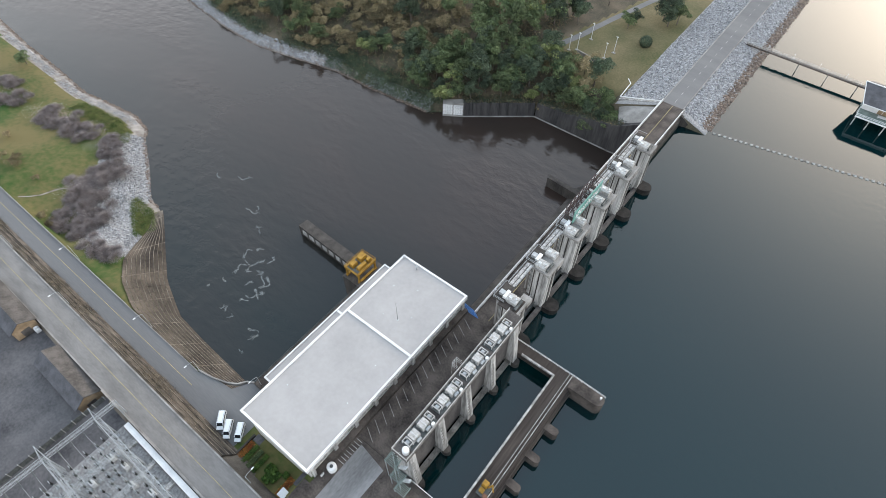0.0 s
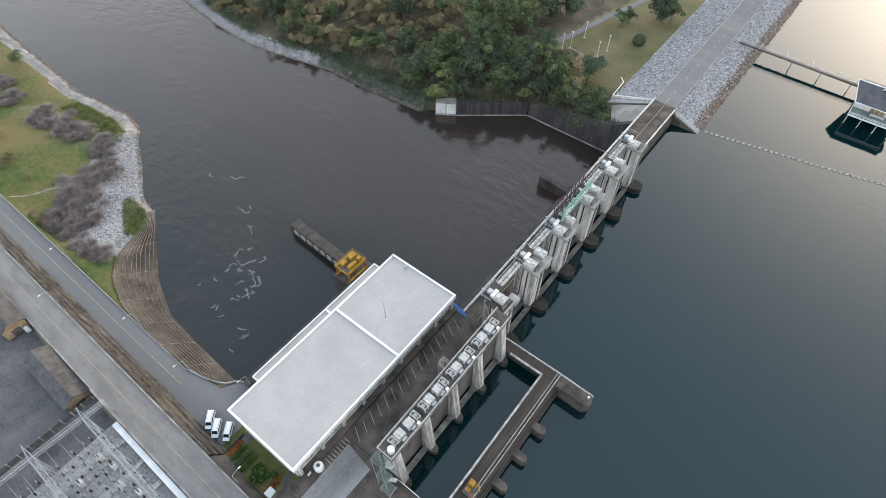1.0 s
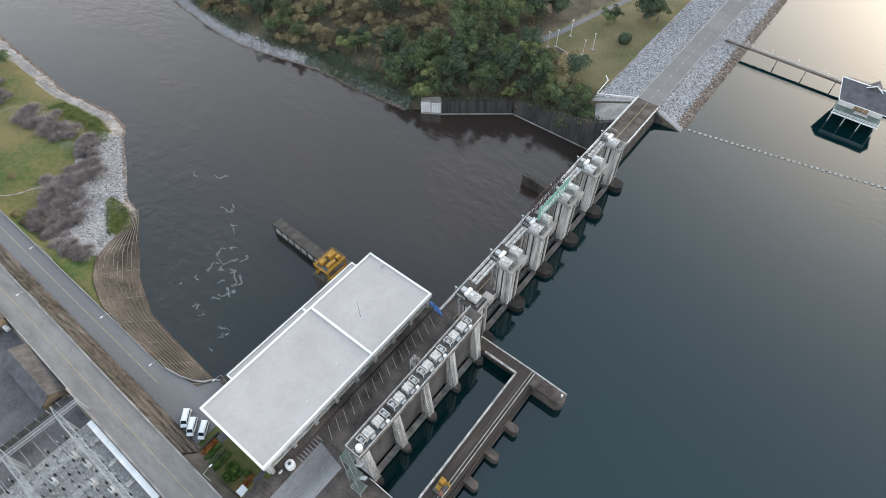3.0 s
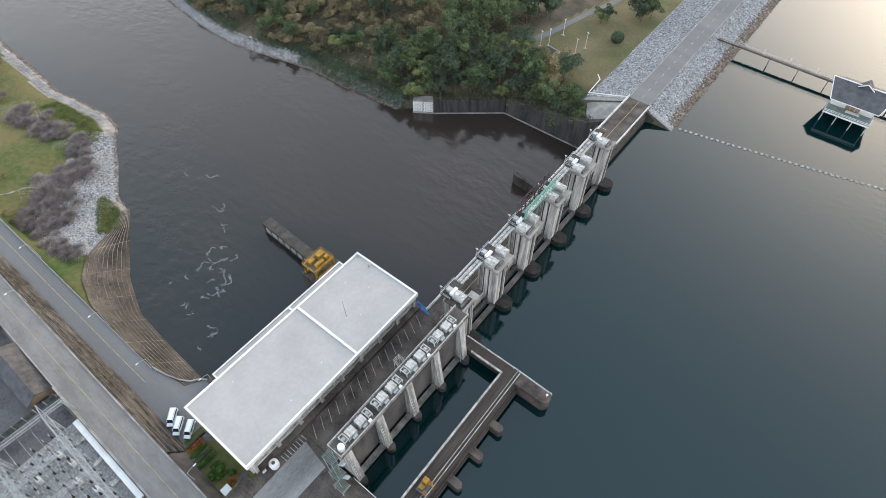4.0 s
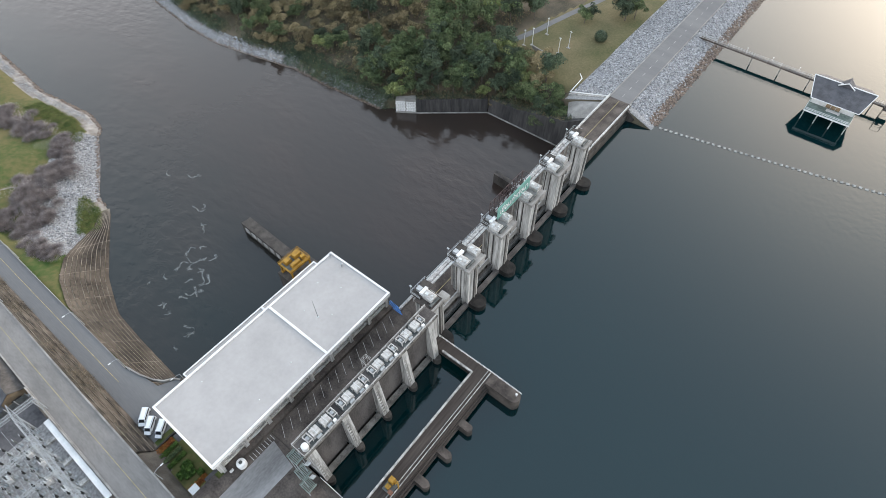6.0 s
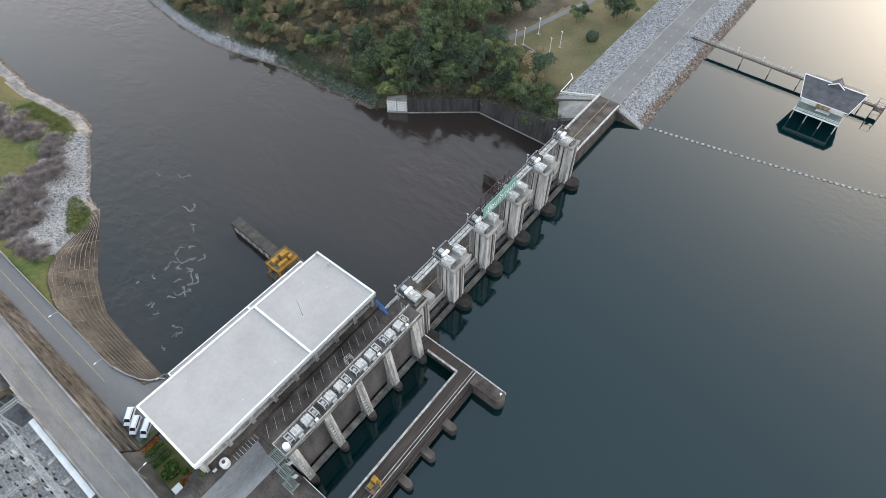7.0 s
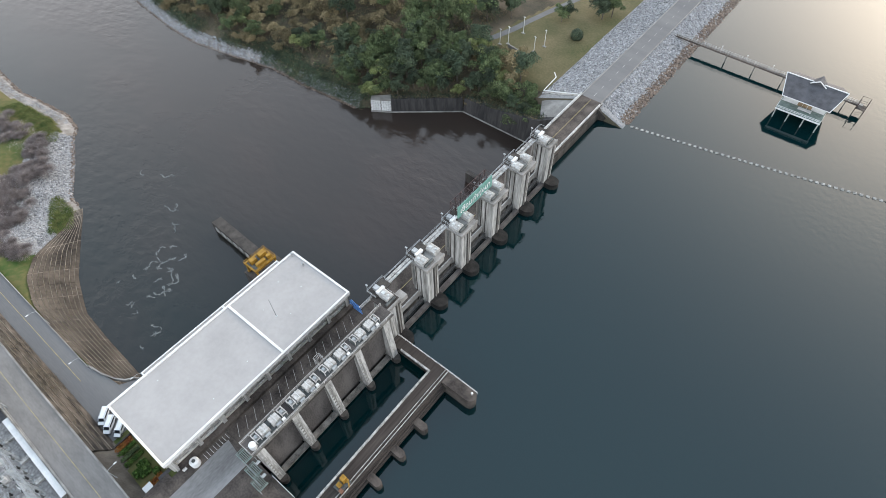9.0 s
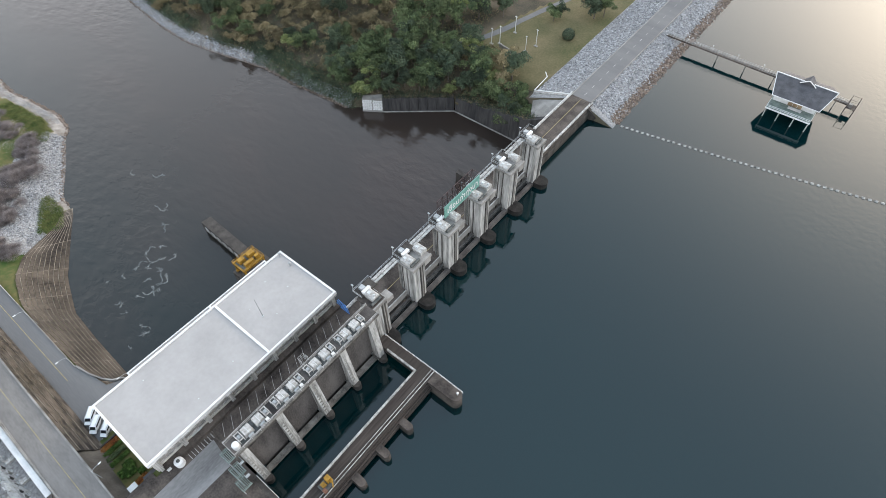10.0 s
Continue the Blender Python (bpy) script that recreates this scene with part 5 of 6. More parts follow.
part("platform", Shape().box(-1.7, -1.7, 2.7, 1.7, 1.7, 2.95), M["deck_brown"], tw)
s = Shape()
for a, b in (((-1.6, -1.6), (1.6, -1.6)), ((1.6, -1.6), (1.6, 1.6)), ((1.6, 1.6), (-1.6, 1.6)), ((-1.6, 1.6), (-1.6, -1.6))):
    s.rod((*a, 0.3), (*b, 2.7), 0.05, n=4).rod((*a, 3.9), (*b, 3.9), 0.05, n=4).rod((*a, 6.6), (*b, 6.6), 0.05, n=4)
part("brace", s, M["frame_brown"], tw)
part("cabinet", Shape().box(-1.2, -1, 2.95, 0.1, 0.4, 4.2), M["concrete"], tw)
bm_ = thing("float_line", "string of small pale floats across the reservoir", "float line", (24, 190.6, 0))
fl = Shape().rod((-0.55, -0.3, 0.1), (0.55, -0.3, 0.1), 0.2, n=6).rod((-0.55, 0.32, 0.1), (0.55, 0.32, 0.1), 0.2, n=6).box(-0.1, -0.3, 0.02, 0.1, 0.3, 0.12).mesh("float", M["concrete_light"])
N = 66
P0, P1 = Vector((26.2, 190.8)), Vector((156, 219))
lineS = Shape()
pv = None
for k in range(N):
    f = k / (N - 1)
    p2 = P0.lerp(P1, f) + Vector((0, -1.5 * math.sin(math.pi * f)))
    ob = new("float", fl)
    ob.parent = bm_
    ob.matrix_basis = pose(p2.x - 24, p2.y - 190.6, 0, 0, 0, 8 + 8 * math.sin(k * 2.1))
    if pv:
        lineS.rod((pv.x - 24, pv.y - 190.6, 0.06), (p2.x - 24, p2.y - 190.6, 0.06), 0.06, n=4)
    pv = p2
part("rope", lineS, M["metal_dark"], bm_)

# ---- far park: path, posts, round bush, pipes ----
s = Shape()
PX = [(-72, 193), (-63, 204), (-56, 214.5), (-51.5, 228), (-46, 250.5), (-40, 272.5), (-32, 298), (-24, 330)]
for (xa, ya), (xb, yb) in zip(PX, PX[1:]):
    for k in range(8):
        f0, f1 = k / 8, (k + 1) / 8
        a, b = Vector((xa, ya)).lerp((xb, yb), f0), Vector((xa, ya)).lerp((xb, yb), f1)
        w = 1.5
        q = [(a.x - w, a.y + 0.5), (a.x + w, a.y - 0.5), (b.x + w, b.y - 0.5), (b.x - w, b.y + 0.5)]
        s.quad(*[(x, y, float(height(x, y)) + float(noisy(x, y)) + 0.12) for x, y in q])
single("footpath", s, M["asphalt"], "grey asphalt footpath through the grass", "path")


def gz(x, y):
    return float(height(x, y)) + (float(noisy(x, y)) if (y > 200 or x < -110) and x < -15 else 0)


for x, y, h in ((-51.5, 211.7, 8.0), (-48.5, 214.1, 9.0), (-47.2, 224.9, 8.5), (-35.2, 215.7, 8.0), (-33.5, 221.9, 8.5)):
    t = thing("park_post", "tall slender white post standing on the grass", "post", (x, y, gz(x, y)), "park posts")
    part("pole", Shape().rod((0, 0, 0), (0, 0, h), 0.14, 0.1), M["white"], t)
    part("arm", Shape().box(-0.6, -0.08, h - 0.5, 0.6, 0.08, h - 0.35), M["white"], t)
    part("foot", Shape().box(-0.9, -0.5, -0.2, 0.9, 0.5, 0.2), M["concrete"], t)
single("park_kerb", Shape().hexa([(-47, 211.5), (-34, 209.0), (-34, 209.6), (-47, 212.1)], -3.5, -1.9), M["concrete"], "low concrete kerb on the grass", "kerb")
dr = thing("drain_pipe", "white painted pipe barrier along the riprap edge", "pipe", (-15, 192, -2.4))
part("pipe", Shape().rod((0, 0, 0.5), (17.3, -1.9, 7.5), 0.22, n=8), M["white"], dr)
part("pipe", Shape().rod((0, 0, 0.5), (-0.6, 11, 0.7), 0.2, n=8).rod((-0.6, 11, 0.7), (-3, 13.5, 0.7), 0.2, n=8), M["white"], dr)

s = Shape()
LP = [(-168, 3), (-165, 6.5), (-163.5, 9.5), (-163, 15), (-157, 24)]
for (xa, ya), (xb, yb) in zip(LP, LP[1:]):
    for k in range(4):
        a, b = Vector((xa, ya)).lerp((xb, yb), k / 4), Vector((xa, ya)).lerp((xb, yb), (k + 1) / 4)
        s.quad(*[(x, y, gz(x, y) + 0.14) for x, y in ((a.x - 0.35, a.y), (a.x + 0.35, a.y), (b.x + 0.35, b.y), (b.x - 0.35, b.y))])
single("garden_path", s, M["sand"], "narrow pale concrete path across the grass", "path")
cg = thing("access_cage", "white steel access cage beside the gantry platform", "cage", (13.0, 40.2, 19.4))
for z in (0.3, 1.2, 2.1):
    part("hoop", Shape().rod((-0.9, -0.9, z), (0.8, -0.9, z), 0.05, n=4).rod((-0.9, 0.9, z), (0.8, 0.9, z), 0.05, n=4).rod((-0.9, -0.9, z), (-0.9, 0.9, z), 0.05, n=4), M["hoist"], cg)
for y in (-0.9, 0, 0.9):
    part("upright", Shape().rod((-0.9, y, -4), (-0.9, y, 2.1), 0.05, n=4), M["hoist"], cg)

# ---- sheds ----
def shed(x0, x1):
    zb = -5.0
    t = thing("storage_shed", "long storage shed with brown gable roof and tan end wall", "shed", ((x0 + x1) / 2, -23, zb), "storage sheds")
    L = (x1 - x0) / 2
    part("wall", Shape().box(-L + 0.4, -3.2, 0, L - 0.4, 3.6, 3.6), M["concrete_dark"], t)
    e = Shape()
    e.v = [(L - 0.35, -3.2, 0), (L - 0.35, 3.6, 0), (L - 0.35, 3.6, 3.8), (L - 0.35, -0.2, 6.0), (L - 0.35, -3.2, 3.8)]
    e.v += [(x + 0.15, y, z) for x, y, z in e.v]
    e.f = [(0, 4, 3, 2, 1), (5, 6, 7, 8, 9)] + [(i, (i + 1) % 5, 5 + (i + 1) % 5, 5 + i) for i in range(5)]
    part("end_wall", e, M["tan"], t, "tan painted end wall")
    for nm, ya, za, yb, zb2, m in (("roof", 4.3, 3.6, -0.3, 6.2, "roof_brown"), ("roof", -0.3, 6.2, -4.0, 3.6, "roof_dark")):
        s = Shape().along([(ya, za), (yb, zb2), (yb, zb2 + 0.18), (ya, za + 0.18)], -L, L)
        r = part(nm, s, M[m], t, "brown weathered roof slope" if m == "roof_brown" else "dark slate roof slope")
        for k in range(int(L)):
            f = -L + 1 + k * 2
            part("seam", Shape().along([(ya, za + 0.18), (yb, zb2 + 0.18), (yb, zb2 + 0.21), (ya, za + 0.21)], f, f + 0.06), M[m], r)
    part("door", Shape().box(L - 0.2, -1.2, 0, L - 0.05, 1.4, 2.8), M["roof_brown"], t)
    part("pallet", Shape().box(L - 0.1, 1.6, 0, L + 1.6, 3.0, 1.2).box(L + 0.3, 1.9, 1.2, L + 1.2, 2.7, 1.8), M["white"], t)


shed(-89, -66)
shed(-128, -103)
s = Shape().hexa([(-250, -19.2), (-63, -19.2), (-63, -60), (-250, -60)], -8, -5.0)
s.v = [(x, y, z if z < -7 else (-7.2 if x < -200 else -4.9)) for x, y, z in s.v]
single("yard_lower", s, M["asphalt_dark"], "dark stained asphalt storage yard", "pavement")
s = Shape()
s.along([(-19.2, -4.5), (-18.95, -4.5), (-18.95, 1.9), (-19.2, 1.9)], -64, -16)
single("road_wall", s, M["concrete"], "weathered low concrete wall beside the road", "wall")

# ---- substation ----
single("substation_pad", Shape().box(-52, -60, -4, -12, -21.2, -0.7), M["gravel"], "pale gravel and concrete substation pad", "pavement")
single("substation_apron", Shape().box(-62.9, -60, -5, -52, -19.3, -0.9), M["asphalt_dark"], "dark asphalt apron beside the substation", "pavement")
cd = thing("cable_gallery", "long low white-roofed cable gallery beside the road", "building", (-36, -20.2, -0.9))
part("wall", Shape().box(-14.4, -0.6, 0, 16, 0.6, 1.8), M["concrete"], cd)
part("roof", Shape().box(-14.7, -0.75, 1.8, 16.2, 0.75, 2.0), M["white"], cd, "white painted flat roof")
for x in (-10, -1.5, 6.5):
    part("porch", Shape().box(x, -3.2, 0, x + 1.2, -0.95, 1.1), M["concrete_light"], cd)
LAT = dict(r=0.06)
for k, (y, x0, x1) in enumerate(((-23.5, -57, -14), (-37, -58.5, -14), (-50, -58, -14))):
    t = thing("bus_gantry", "galvanised lattice steel bus gantry in the substation", "gantry", (0, y, -0.7), "bus gantries")
    part("girder", Shape().lattice((x0 + 5, 0, 9), (x1, 0, 9), 1.1, 26, **LAT), M["galvanised"], t)
    tip = Shape()
    for j, kk in ((1, 1), (1, -1), (-1, -1), (-1, 1)):
        tip.rod((x0 + 5, 0.55 * j, 9 + 0.55 * kk), (x0, 0, 9.2), 0.08, n=4)
    part("peak", tip, M["galvanised"], t)
    for x in (-51.5, -38.5, -25.5):
        part("column", Shape().lattice((x, 0, 0), (x, 0, 9), 0.9, 8, up=(0, 1, 0), **LAT), M["galvanised"], t)
for x in (-53.5, -43, -33, -23):
    t = thing("cross_girder", "galvanised lattice cross girder in the substation", "gantry", (x, -18, -0.7), "cross girders")
    hz = 8.2 if x < -50 else 6.5
    part("girder", Shape().lattice((0, 0 if x < -50 else -6, hz), (-1.5 if x < -50 else 0, -36, hz), 1.0, 24, **LAT), M["galvanised"], t)
    for y in (-0.5 if x < -50 else -7, -19, -32):
        part("column", Shape().lattice((0, y, 0), (0, y, hz), 0.8, 6, up=(0, 1, 0), **LAT), M["galvanised"], t)
ri = random.Random(8)


def insulator_post(x, y, h, kind):
    t = thing("insulator_post", "dark ribbed insulator on a galvanised stand", "insulator", (x, y, -0.7), "insulator posts")
    part("stand", Shape().rod((0, 0, 0), (0, 0, h), 0.14, n=6).box(-0.4, -0.4, 0, 0.4, 0.4, 0.25), M["galvanised"], t)
    s = Shape().lathe([(r, h + 0.28 * j + dz) for j in range(6) for r, dz in ((0.27, 0.02), (0.14, 0.22))])
    part("insulator", s, M["tyre"] if kind else M["metal_dark"], t)
    part("terminal", Shape().box(-0.5, -0.07, h + 1.7, 0.5, 0.07, h + 1.85), M["galvanised"], t)


for i in range(15):
    for j in range(11):
        if (i * 3 + j) % 6 != 4:
            insulator_post(-50.5 + i * 2.3 + ri.uniform(-0.3, 0.3), -23.6 - j * 2.3 + ri.uniform(-0.3, 0.3), ri.choice((2.2, 2.6, 3.4)), (i + j) % 2)
for x, y in ((-46, -27.5), (-41.5, -26.5), (-36, -28), (-30.5, -26), (-44, -34), (-34, -34.5), (-26, -30), (-24, -36), (-40, -41)):
    t = thing("breaker", "white switchgear cabinet on the substation pad", "switchgear", (x, y, -0.7), "switchgear cabinets")
    part("plinth", Shape().box(-1.1, -0.8, 0, 1.1, 0.8, 0.3), M["concrete_light"], t)
    part("cabinet", Shape().hexa([(-0.8, -0.5), (0.8, -0.5), (0.8, 0.5), (-0.8, 0.5)], 0.3, 1.9), M["white"], t)
    part("bushing", Shape().rod((0.3, 0, 1.9), (0.3, 0, 3.1), 0.16, n=8).rod((-0.3, 0, 1.9), (-0.3, 0, 3.1), 0.16, n=8), M["metal_dark"], t)
for k in range(9):
    y = -24.5 - k * 3.2
    t = thing("bus_wire", "thin sagging overhead conductor with insulator string", "cable", (-54, y, 7.3), "bus wires")
    s = Shape()
    pts = [Vector((9.5 * f / 8 * 4, 0, 0.4 - 1.4 * math.sin(math.pi * f / 8))) for f in range(9)]
    rings = [[tuple(v + Vector((0, 0.035 * math.cos(q), 0.035 * math.sin(q)))) for q in (0, 2.1, 4.2)] for v in pts]
    s.v = [v for r_ in rings for v in r_]
    s.f = [(3 * i + j, 3 * i + (j + 1) % 3, 3 * i + 3 + (j + 1) % 3, 3 * i + 3 + j) for i in range(len(pts) - 1) for j in range(3)]
    part("conductor", s, M["galvanised"], t)
    part("string", Shape().rod(pts[0], pts[0].lerp(pts[1], 0.5), 0.16, n=6), M["metal_dark"], t)
t = thing("security_fence", "dark mesh fence with concrete posts beside the substation", "fence", (-62.5, -20, -0.9))
part("mesh", Shape().box(-0.04, -38, 0.1, 0.04, 0, 2.0), M["metal_dark"], t)
for k in range(14):
    part("post", Shape().box(-0.1, -k * 2.9 - 0.1, 0, 0.1, -k * 2.9 + 0.1, 2.3), M["concrete_light"], t)

# ---- street lamps ----
def street_lamp(x, y, z, side, h=7.5):
    t = thing("street_lamp", "slim galvanised street lamp with a curved arm", "lamp", (x, y, z), "street lamps")
    part("pole", Shape().rod((0, 0, 0), (0, 0, h), 0.11, 0.07, n=8), M["galvanised"], t)
    part("arm", Shape().rod((0, 0, h), (0, side * 0.9, h + 0.5), 0.06).rod((0, side * 0.9, h + 0.5), (0, side * 2.1, h + 0.6), 0.05), M["galvanised"], t)
    part("lamp_head", Shape().hexa([(-0.16, side * 2.0), (0.16, side * 2.0), (0.12, side * 2.8), (-0.12, side * 2.8)], h + 0.5, h + 0.68), M["white"], t)


for x in (-119.5, -77.0, -51.8):
    street_lamp(x, 1.9, YARD, -1)
for x in (-101, -139):
    street_lamp(x, -9.7, float(up_road(x)) + 0.2, -1, 6.5)
street_lamp(-12.5, -9.4, 2.2, 1, 5)
street_lamp(-34.6, 10.2, -5, -1, 5)
railing("road_railing", [(-330, 1.6, YARD + 0.3), (-90, 1.6, YARD + 0.3)], "low pale steel guard rail beside the road", 0.8, 4, 0.05, M["galvanised"])

# ---- garden beside the powerhouse ----
single("retaining_wall", Shape().hexa([(-24.8, -7.6), (-24.3, -7.6), (-24.3, -0.4), (-24.8, -0.4)], -8, -4.6), M["concrete_dark"], "low dark garden wall", "wall")
single("apron_path", Shape().hexa([(-24, -1.7), (-1, -1.7), (-1, 0.4), (-24, 0.4)], -8, -4.9).hexa([(-4, -3), (0, -3), (0, 0.5), (-4, 0.5)], -6, 3), M["asphalt_dark"], "dark paved strip along the end wall", "pavement")


def clump_mesh(name, x0, x1, y0, y1, h, n, size, material, seed, fz):
    rr = np.random.default_rng(seed)
    x, y = rr.uniform(x0, x1, n), rr.uniform(y0, y1, n)
    z = np.array([fz(a, b) for a, b in zip(x, y)]) + rr.uniform(0.05, 1, n) * h
    c = np.stack([x, y, z], -1)
    u, w = rr.normal(size=(n, 3)), rr.normal(size=(n, 3))
    u /= np.linalg.norm(u, axis=1)[:, None]
    w -= u * (u * w).sum(1)[:, None]
    w /= np.linalg.norm(w, axis=1)[:, None]
    sz = size * rr.uniform(0.5, 1.2, (n, 1))
    v = np.stack([c - u * sz, c + w * sz * 0.6, c + u * sz, c - w * sz * 0.6], 1).reshape(-1, 3)
    me = bpy.data.meshes.new(name)
    me.from_pydata(v.tolist(), [], np.arange(4 * n).reshape(-1, 4).tolist())
    me.materials.append(material)
    return me


s = Shape()
for x0, x1 in zip((-24.2, -18, -12, -6), (-18, -12, -6, -2)):
    za, zb_ = (float(np.interp(x, [-28, -24, -6, -2], [YARD, -5.2, -1.9, 3.5])) for x in (x0, x1))
    s.quad((x0, -7.6, za + 0.03), (x1, -7.6, zb_ + 0.03), (x1, -1.75, zb_ + 0.03), (x0, -1.75, za + 0.03))
single("garden_bed", s, M["grass"], "sloping green garden bed beside the powerhouse", "garden")
gdn = lambda x, y: float(np.interp(x, [-28, -24, -6, -2], [YARD, -5.2, -1.9, 3.5]))
for k, (x0, x1, m, lb) in enumerate(((-24, -22.2, "flower", "rust-red flowering hedge row"), (-21.8, -20.6, "hedge", "clipped green hedge row"), (-19.8, -18.4, "leaf_green", "clipped dark green hedge row"), (-17.6, -16.2, "hedge", "clipped green hedge row"), (-7.6, -5.2, "flower", "rust-red flowering hedge row"))):
    ob = new("hedge", clump_mesh("hedge", x0, x1, -7.4, -2.0, 0.9, 1300, 0.16, M[m], 30 + k, gdn))
    tagged(ob, lb + " in the garden", "hedge", "garden hedges")
for k, (x, y, r) in enumerate(((-13.2, -4.0, 1.3), (-11.2, -4.6, 1.5), (-12.2, -6.0, 1.1), (-8.6, -2.6, 0.7))):
    ob = new("shrub", clump_mesh("shrub", x - r, x + r, y - r, y + r, 1.2, 700, 0.34, M["hedge"], 40 + k, gdn))
    tagged(ob, "bright green leafy banana-like shrub in the garden", "shrub", "garden shrubs")
gl = thing("garden_hut", "small white-roofed utility hut in the garden", "hut", (-4.9, -6.1, -1.4))
part("wall", Shape().box(-0.9, -0.9, -1.5, 0.9, 0.9, 2.2), M["concrete"], gl)
part("annex", Shape().box(0.9, -0.8, -1.5, 2.6, 0.6, 1.4), M["concrete_light"], gl)
part("roof", Shape().hexa([(-1.1, -1.1), (1.1, -1.1), (1.1, 1.1), (-1.1, 1.1)], 2.2, 2.45), M["white"], gl)

# ---- trees ----
def crown_mesh(name, seed, h, rad, n, size, material, lobes):
    """Small leaf clumps spread over uneven lobes, with gaps."""
    rr = np.random.default_rng(seed)
    lc = np.stack([rr.normal(0, rad * 0.42, lobes), rr.normal(0, rad * 0.42, lobes), rr.uniform(h * 0.36, h * 0.86, lobes)], -1)
    lr = rr.uniform(0.28, 0.55, lobes) * rad
    pick = rr.integers(0, lobes, n)
    d_ = rr.normal(size=(n, 3))
    d_ /= np.linalg.norm(d_, axis=1)[:, None]
    d_[:, 2] = np.abs(d_[:, 2]) * 0.9 - 0.25
    c = lc[pick] + d_ * (lr[pick] * rr.uniform(0.6, 1.08, n))[:, None]
    nn = d_ + rr.normal(0, 0.45, (n, 3))
    nn /= np.linalg.norm(nn, axis=1)[:, None]
    u = np.cross(nn, rr.normal(size=(n, 3)))
    u /= np.linalg.norm(u, axis=1)[:, None]
    w = np.cross(nn, u)
    sz = size * rr.uniform(0.55, 1.25, (n, 1))
    v = np.stack([c - u * sz, c + w * sz * 0.7 + nn * sz * 0.25, c + u * sz, c - w * sz * 0.7 - nn * sz * 0.15], 1).reshape(-1, 3)
    me = bpy.data.meshes.new(name)
    me.from_pydata(v.tolist(), [], np.arange(4 * n).reshape(-1, 4).tolist())
    me.materials.append(material)
    return me, lc


def round_crown(name, seed, r, n, size, material):
    """Leaves over one clipped, slightly uneven head."""
    rr = np.random.default_rng(seed)
    d_ = rr.normal(size=(n, 3))
    d_ /= np.linalg.norm(d_, axis=1)[:, None]
    bumps = 1 + 0.07 * np.sin(5 * d_[:, 0] + 2) * np.sin(6 * d_[:, 1]) + rr.normal(0, 0.03, n)
    c = d_ * (r * bumps * rr.uniform(0.85, 1, n))[:, None] + np.array([0, 0, r * 1.05])
    u = np.cross(d_ + rr.normal(0, 0.5, (n, 3)), rr.normal(size=(n, 3)))
    u /= np.linalg.norm(u, axis=1)[:, None]
    w = np.cross(d_, u)
    sz = size * rr.uniform(0.6, 1.2, (n, 1))
    v = np.stack([c - u * sz, c + w * sz * 0.7, c + u * sz, c - w * sz * 0.7], 1).reshape(-1, 3)
    me = bpy.data.meshes.new(name)
    me.from_pydata(v.tolist(), [], np.arange(4 * n).reshape(-1, 4).tolist())
    me.materials.append(material)
    return me


def tree_kind(seed, h, rad, n, size, material, lobes=9):
    crown, lc = crown_mesh("crown", seed, h, rad, n, size, material, lobes)
    s = Shape().rod((0, 0, -0.5), (0, 0, h * 0.45), h * 0.022 + 0.05, h * 0.012 + 0.03, n=7)
    for c in lc[:6]:
        s.rod((0, 0, h * random.Random(seed).uniform(0.25, 0.42)), tuple(c), h * 0.009 + 0.02, 0.03, n=5)
    return s.mesh("trunk", M["bark"]), crown


KINDS = {}
for key, m, hh, rr_, n in (("green", "leaf_green", 11, 4.8, 3000), ("light", "leaf_light", 11, 4.2, 2800), ("olive", "leaf_olive", 8.5, 4.8, 2600), ("dark", "leaf_dark", 13, 4.6, 3000)):
    KINDS[key] = [tree_kind(100 + i * 7 + len(key), hh, rr_, n, 0.31, M[m], 17) for i in range(4)]
LABEL = {"green": "leafy green broadleaf tree on the river bank", "light": "tree with bright yellow-green foliage", "olive": "tree with dry olive-brown foliage", "dark": "tall dark green tree in the wood"}


def tree(x, y, key, scale, i):
    trunk, crown = KINDS[key][i % 4]
    t = thing("tree", LABEL[key], "tree", (x, y, gz(x, y)), "bank trees")
    t.rotation_euler = (0, 0, i * 2.4)
    t.scale = (scale, scale, scale * (0.9 + 0.2 * ((i * 37) % 10) / 10))
    for nm, me in (("trunk", trunk), ("crown", crown)):
        ob = new(nm, me)
        ob.parent = t


rt = random.Random(21)
placed = []
tries = 0
while len(placed) < 286 and tries < 20000:
    tries += 1
    x, y = rt.uniform(-300, -11), rt.uniform(140, 300)
    off = y - float(np.interp(x, FAR_X, FAR_Y))
    if off < (10 + 5 * math.sin(x * 0.09) if x < -86 else 3.2) or off > 78:
        continue
    if x > -62 + 0.1 * (y - 200) and y > 206 - max(0, (x + 46)) * 0.5:
        continue
    if -80 < x < -44 and 196 < y and abs((y - 195) - (x + 75) * 1.35) < 9:
        continue
    if x > -18 and y > 188:
        continue
    if any((x - a) ** 2 + (y - b) ** 2 < (3.3 if off < 24 else 3.3 + 0.11 * (off - 24)) ** 2 for a, b in placed):
        continue
    placed.append((x, y))
    r = rt.random()
    if x > -100:
        key = "green" if r < 0.5 else "dark" if r < 0.75 else "light" if r < 0.93 else "olive"
    elif x > -135:
        key = "green" if r < 0.2 else "olive" if r < 0.85 else "light" if r < 0.92 else "dark"
    else:
        key = "olive" if r < 0.66 else "green" if r < 0.86 else "dark"
    sc = rt.uniform(0.72, 1.2) * (0.78 if off < 12 else 1) * (0.85 if key == "olive" else 1) * (1.1 if x > -100 else 0.95) * (1.3 if off > 40 else 1)
    tree(x, y, key, sc, len(placed))
bush = new("bush", round_crown("bush", 55, 2.9, 2600, 0.26, M["leaf_dark"]))
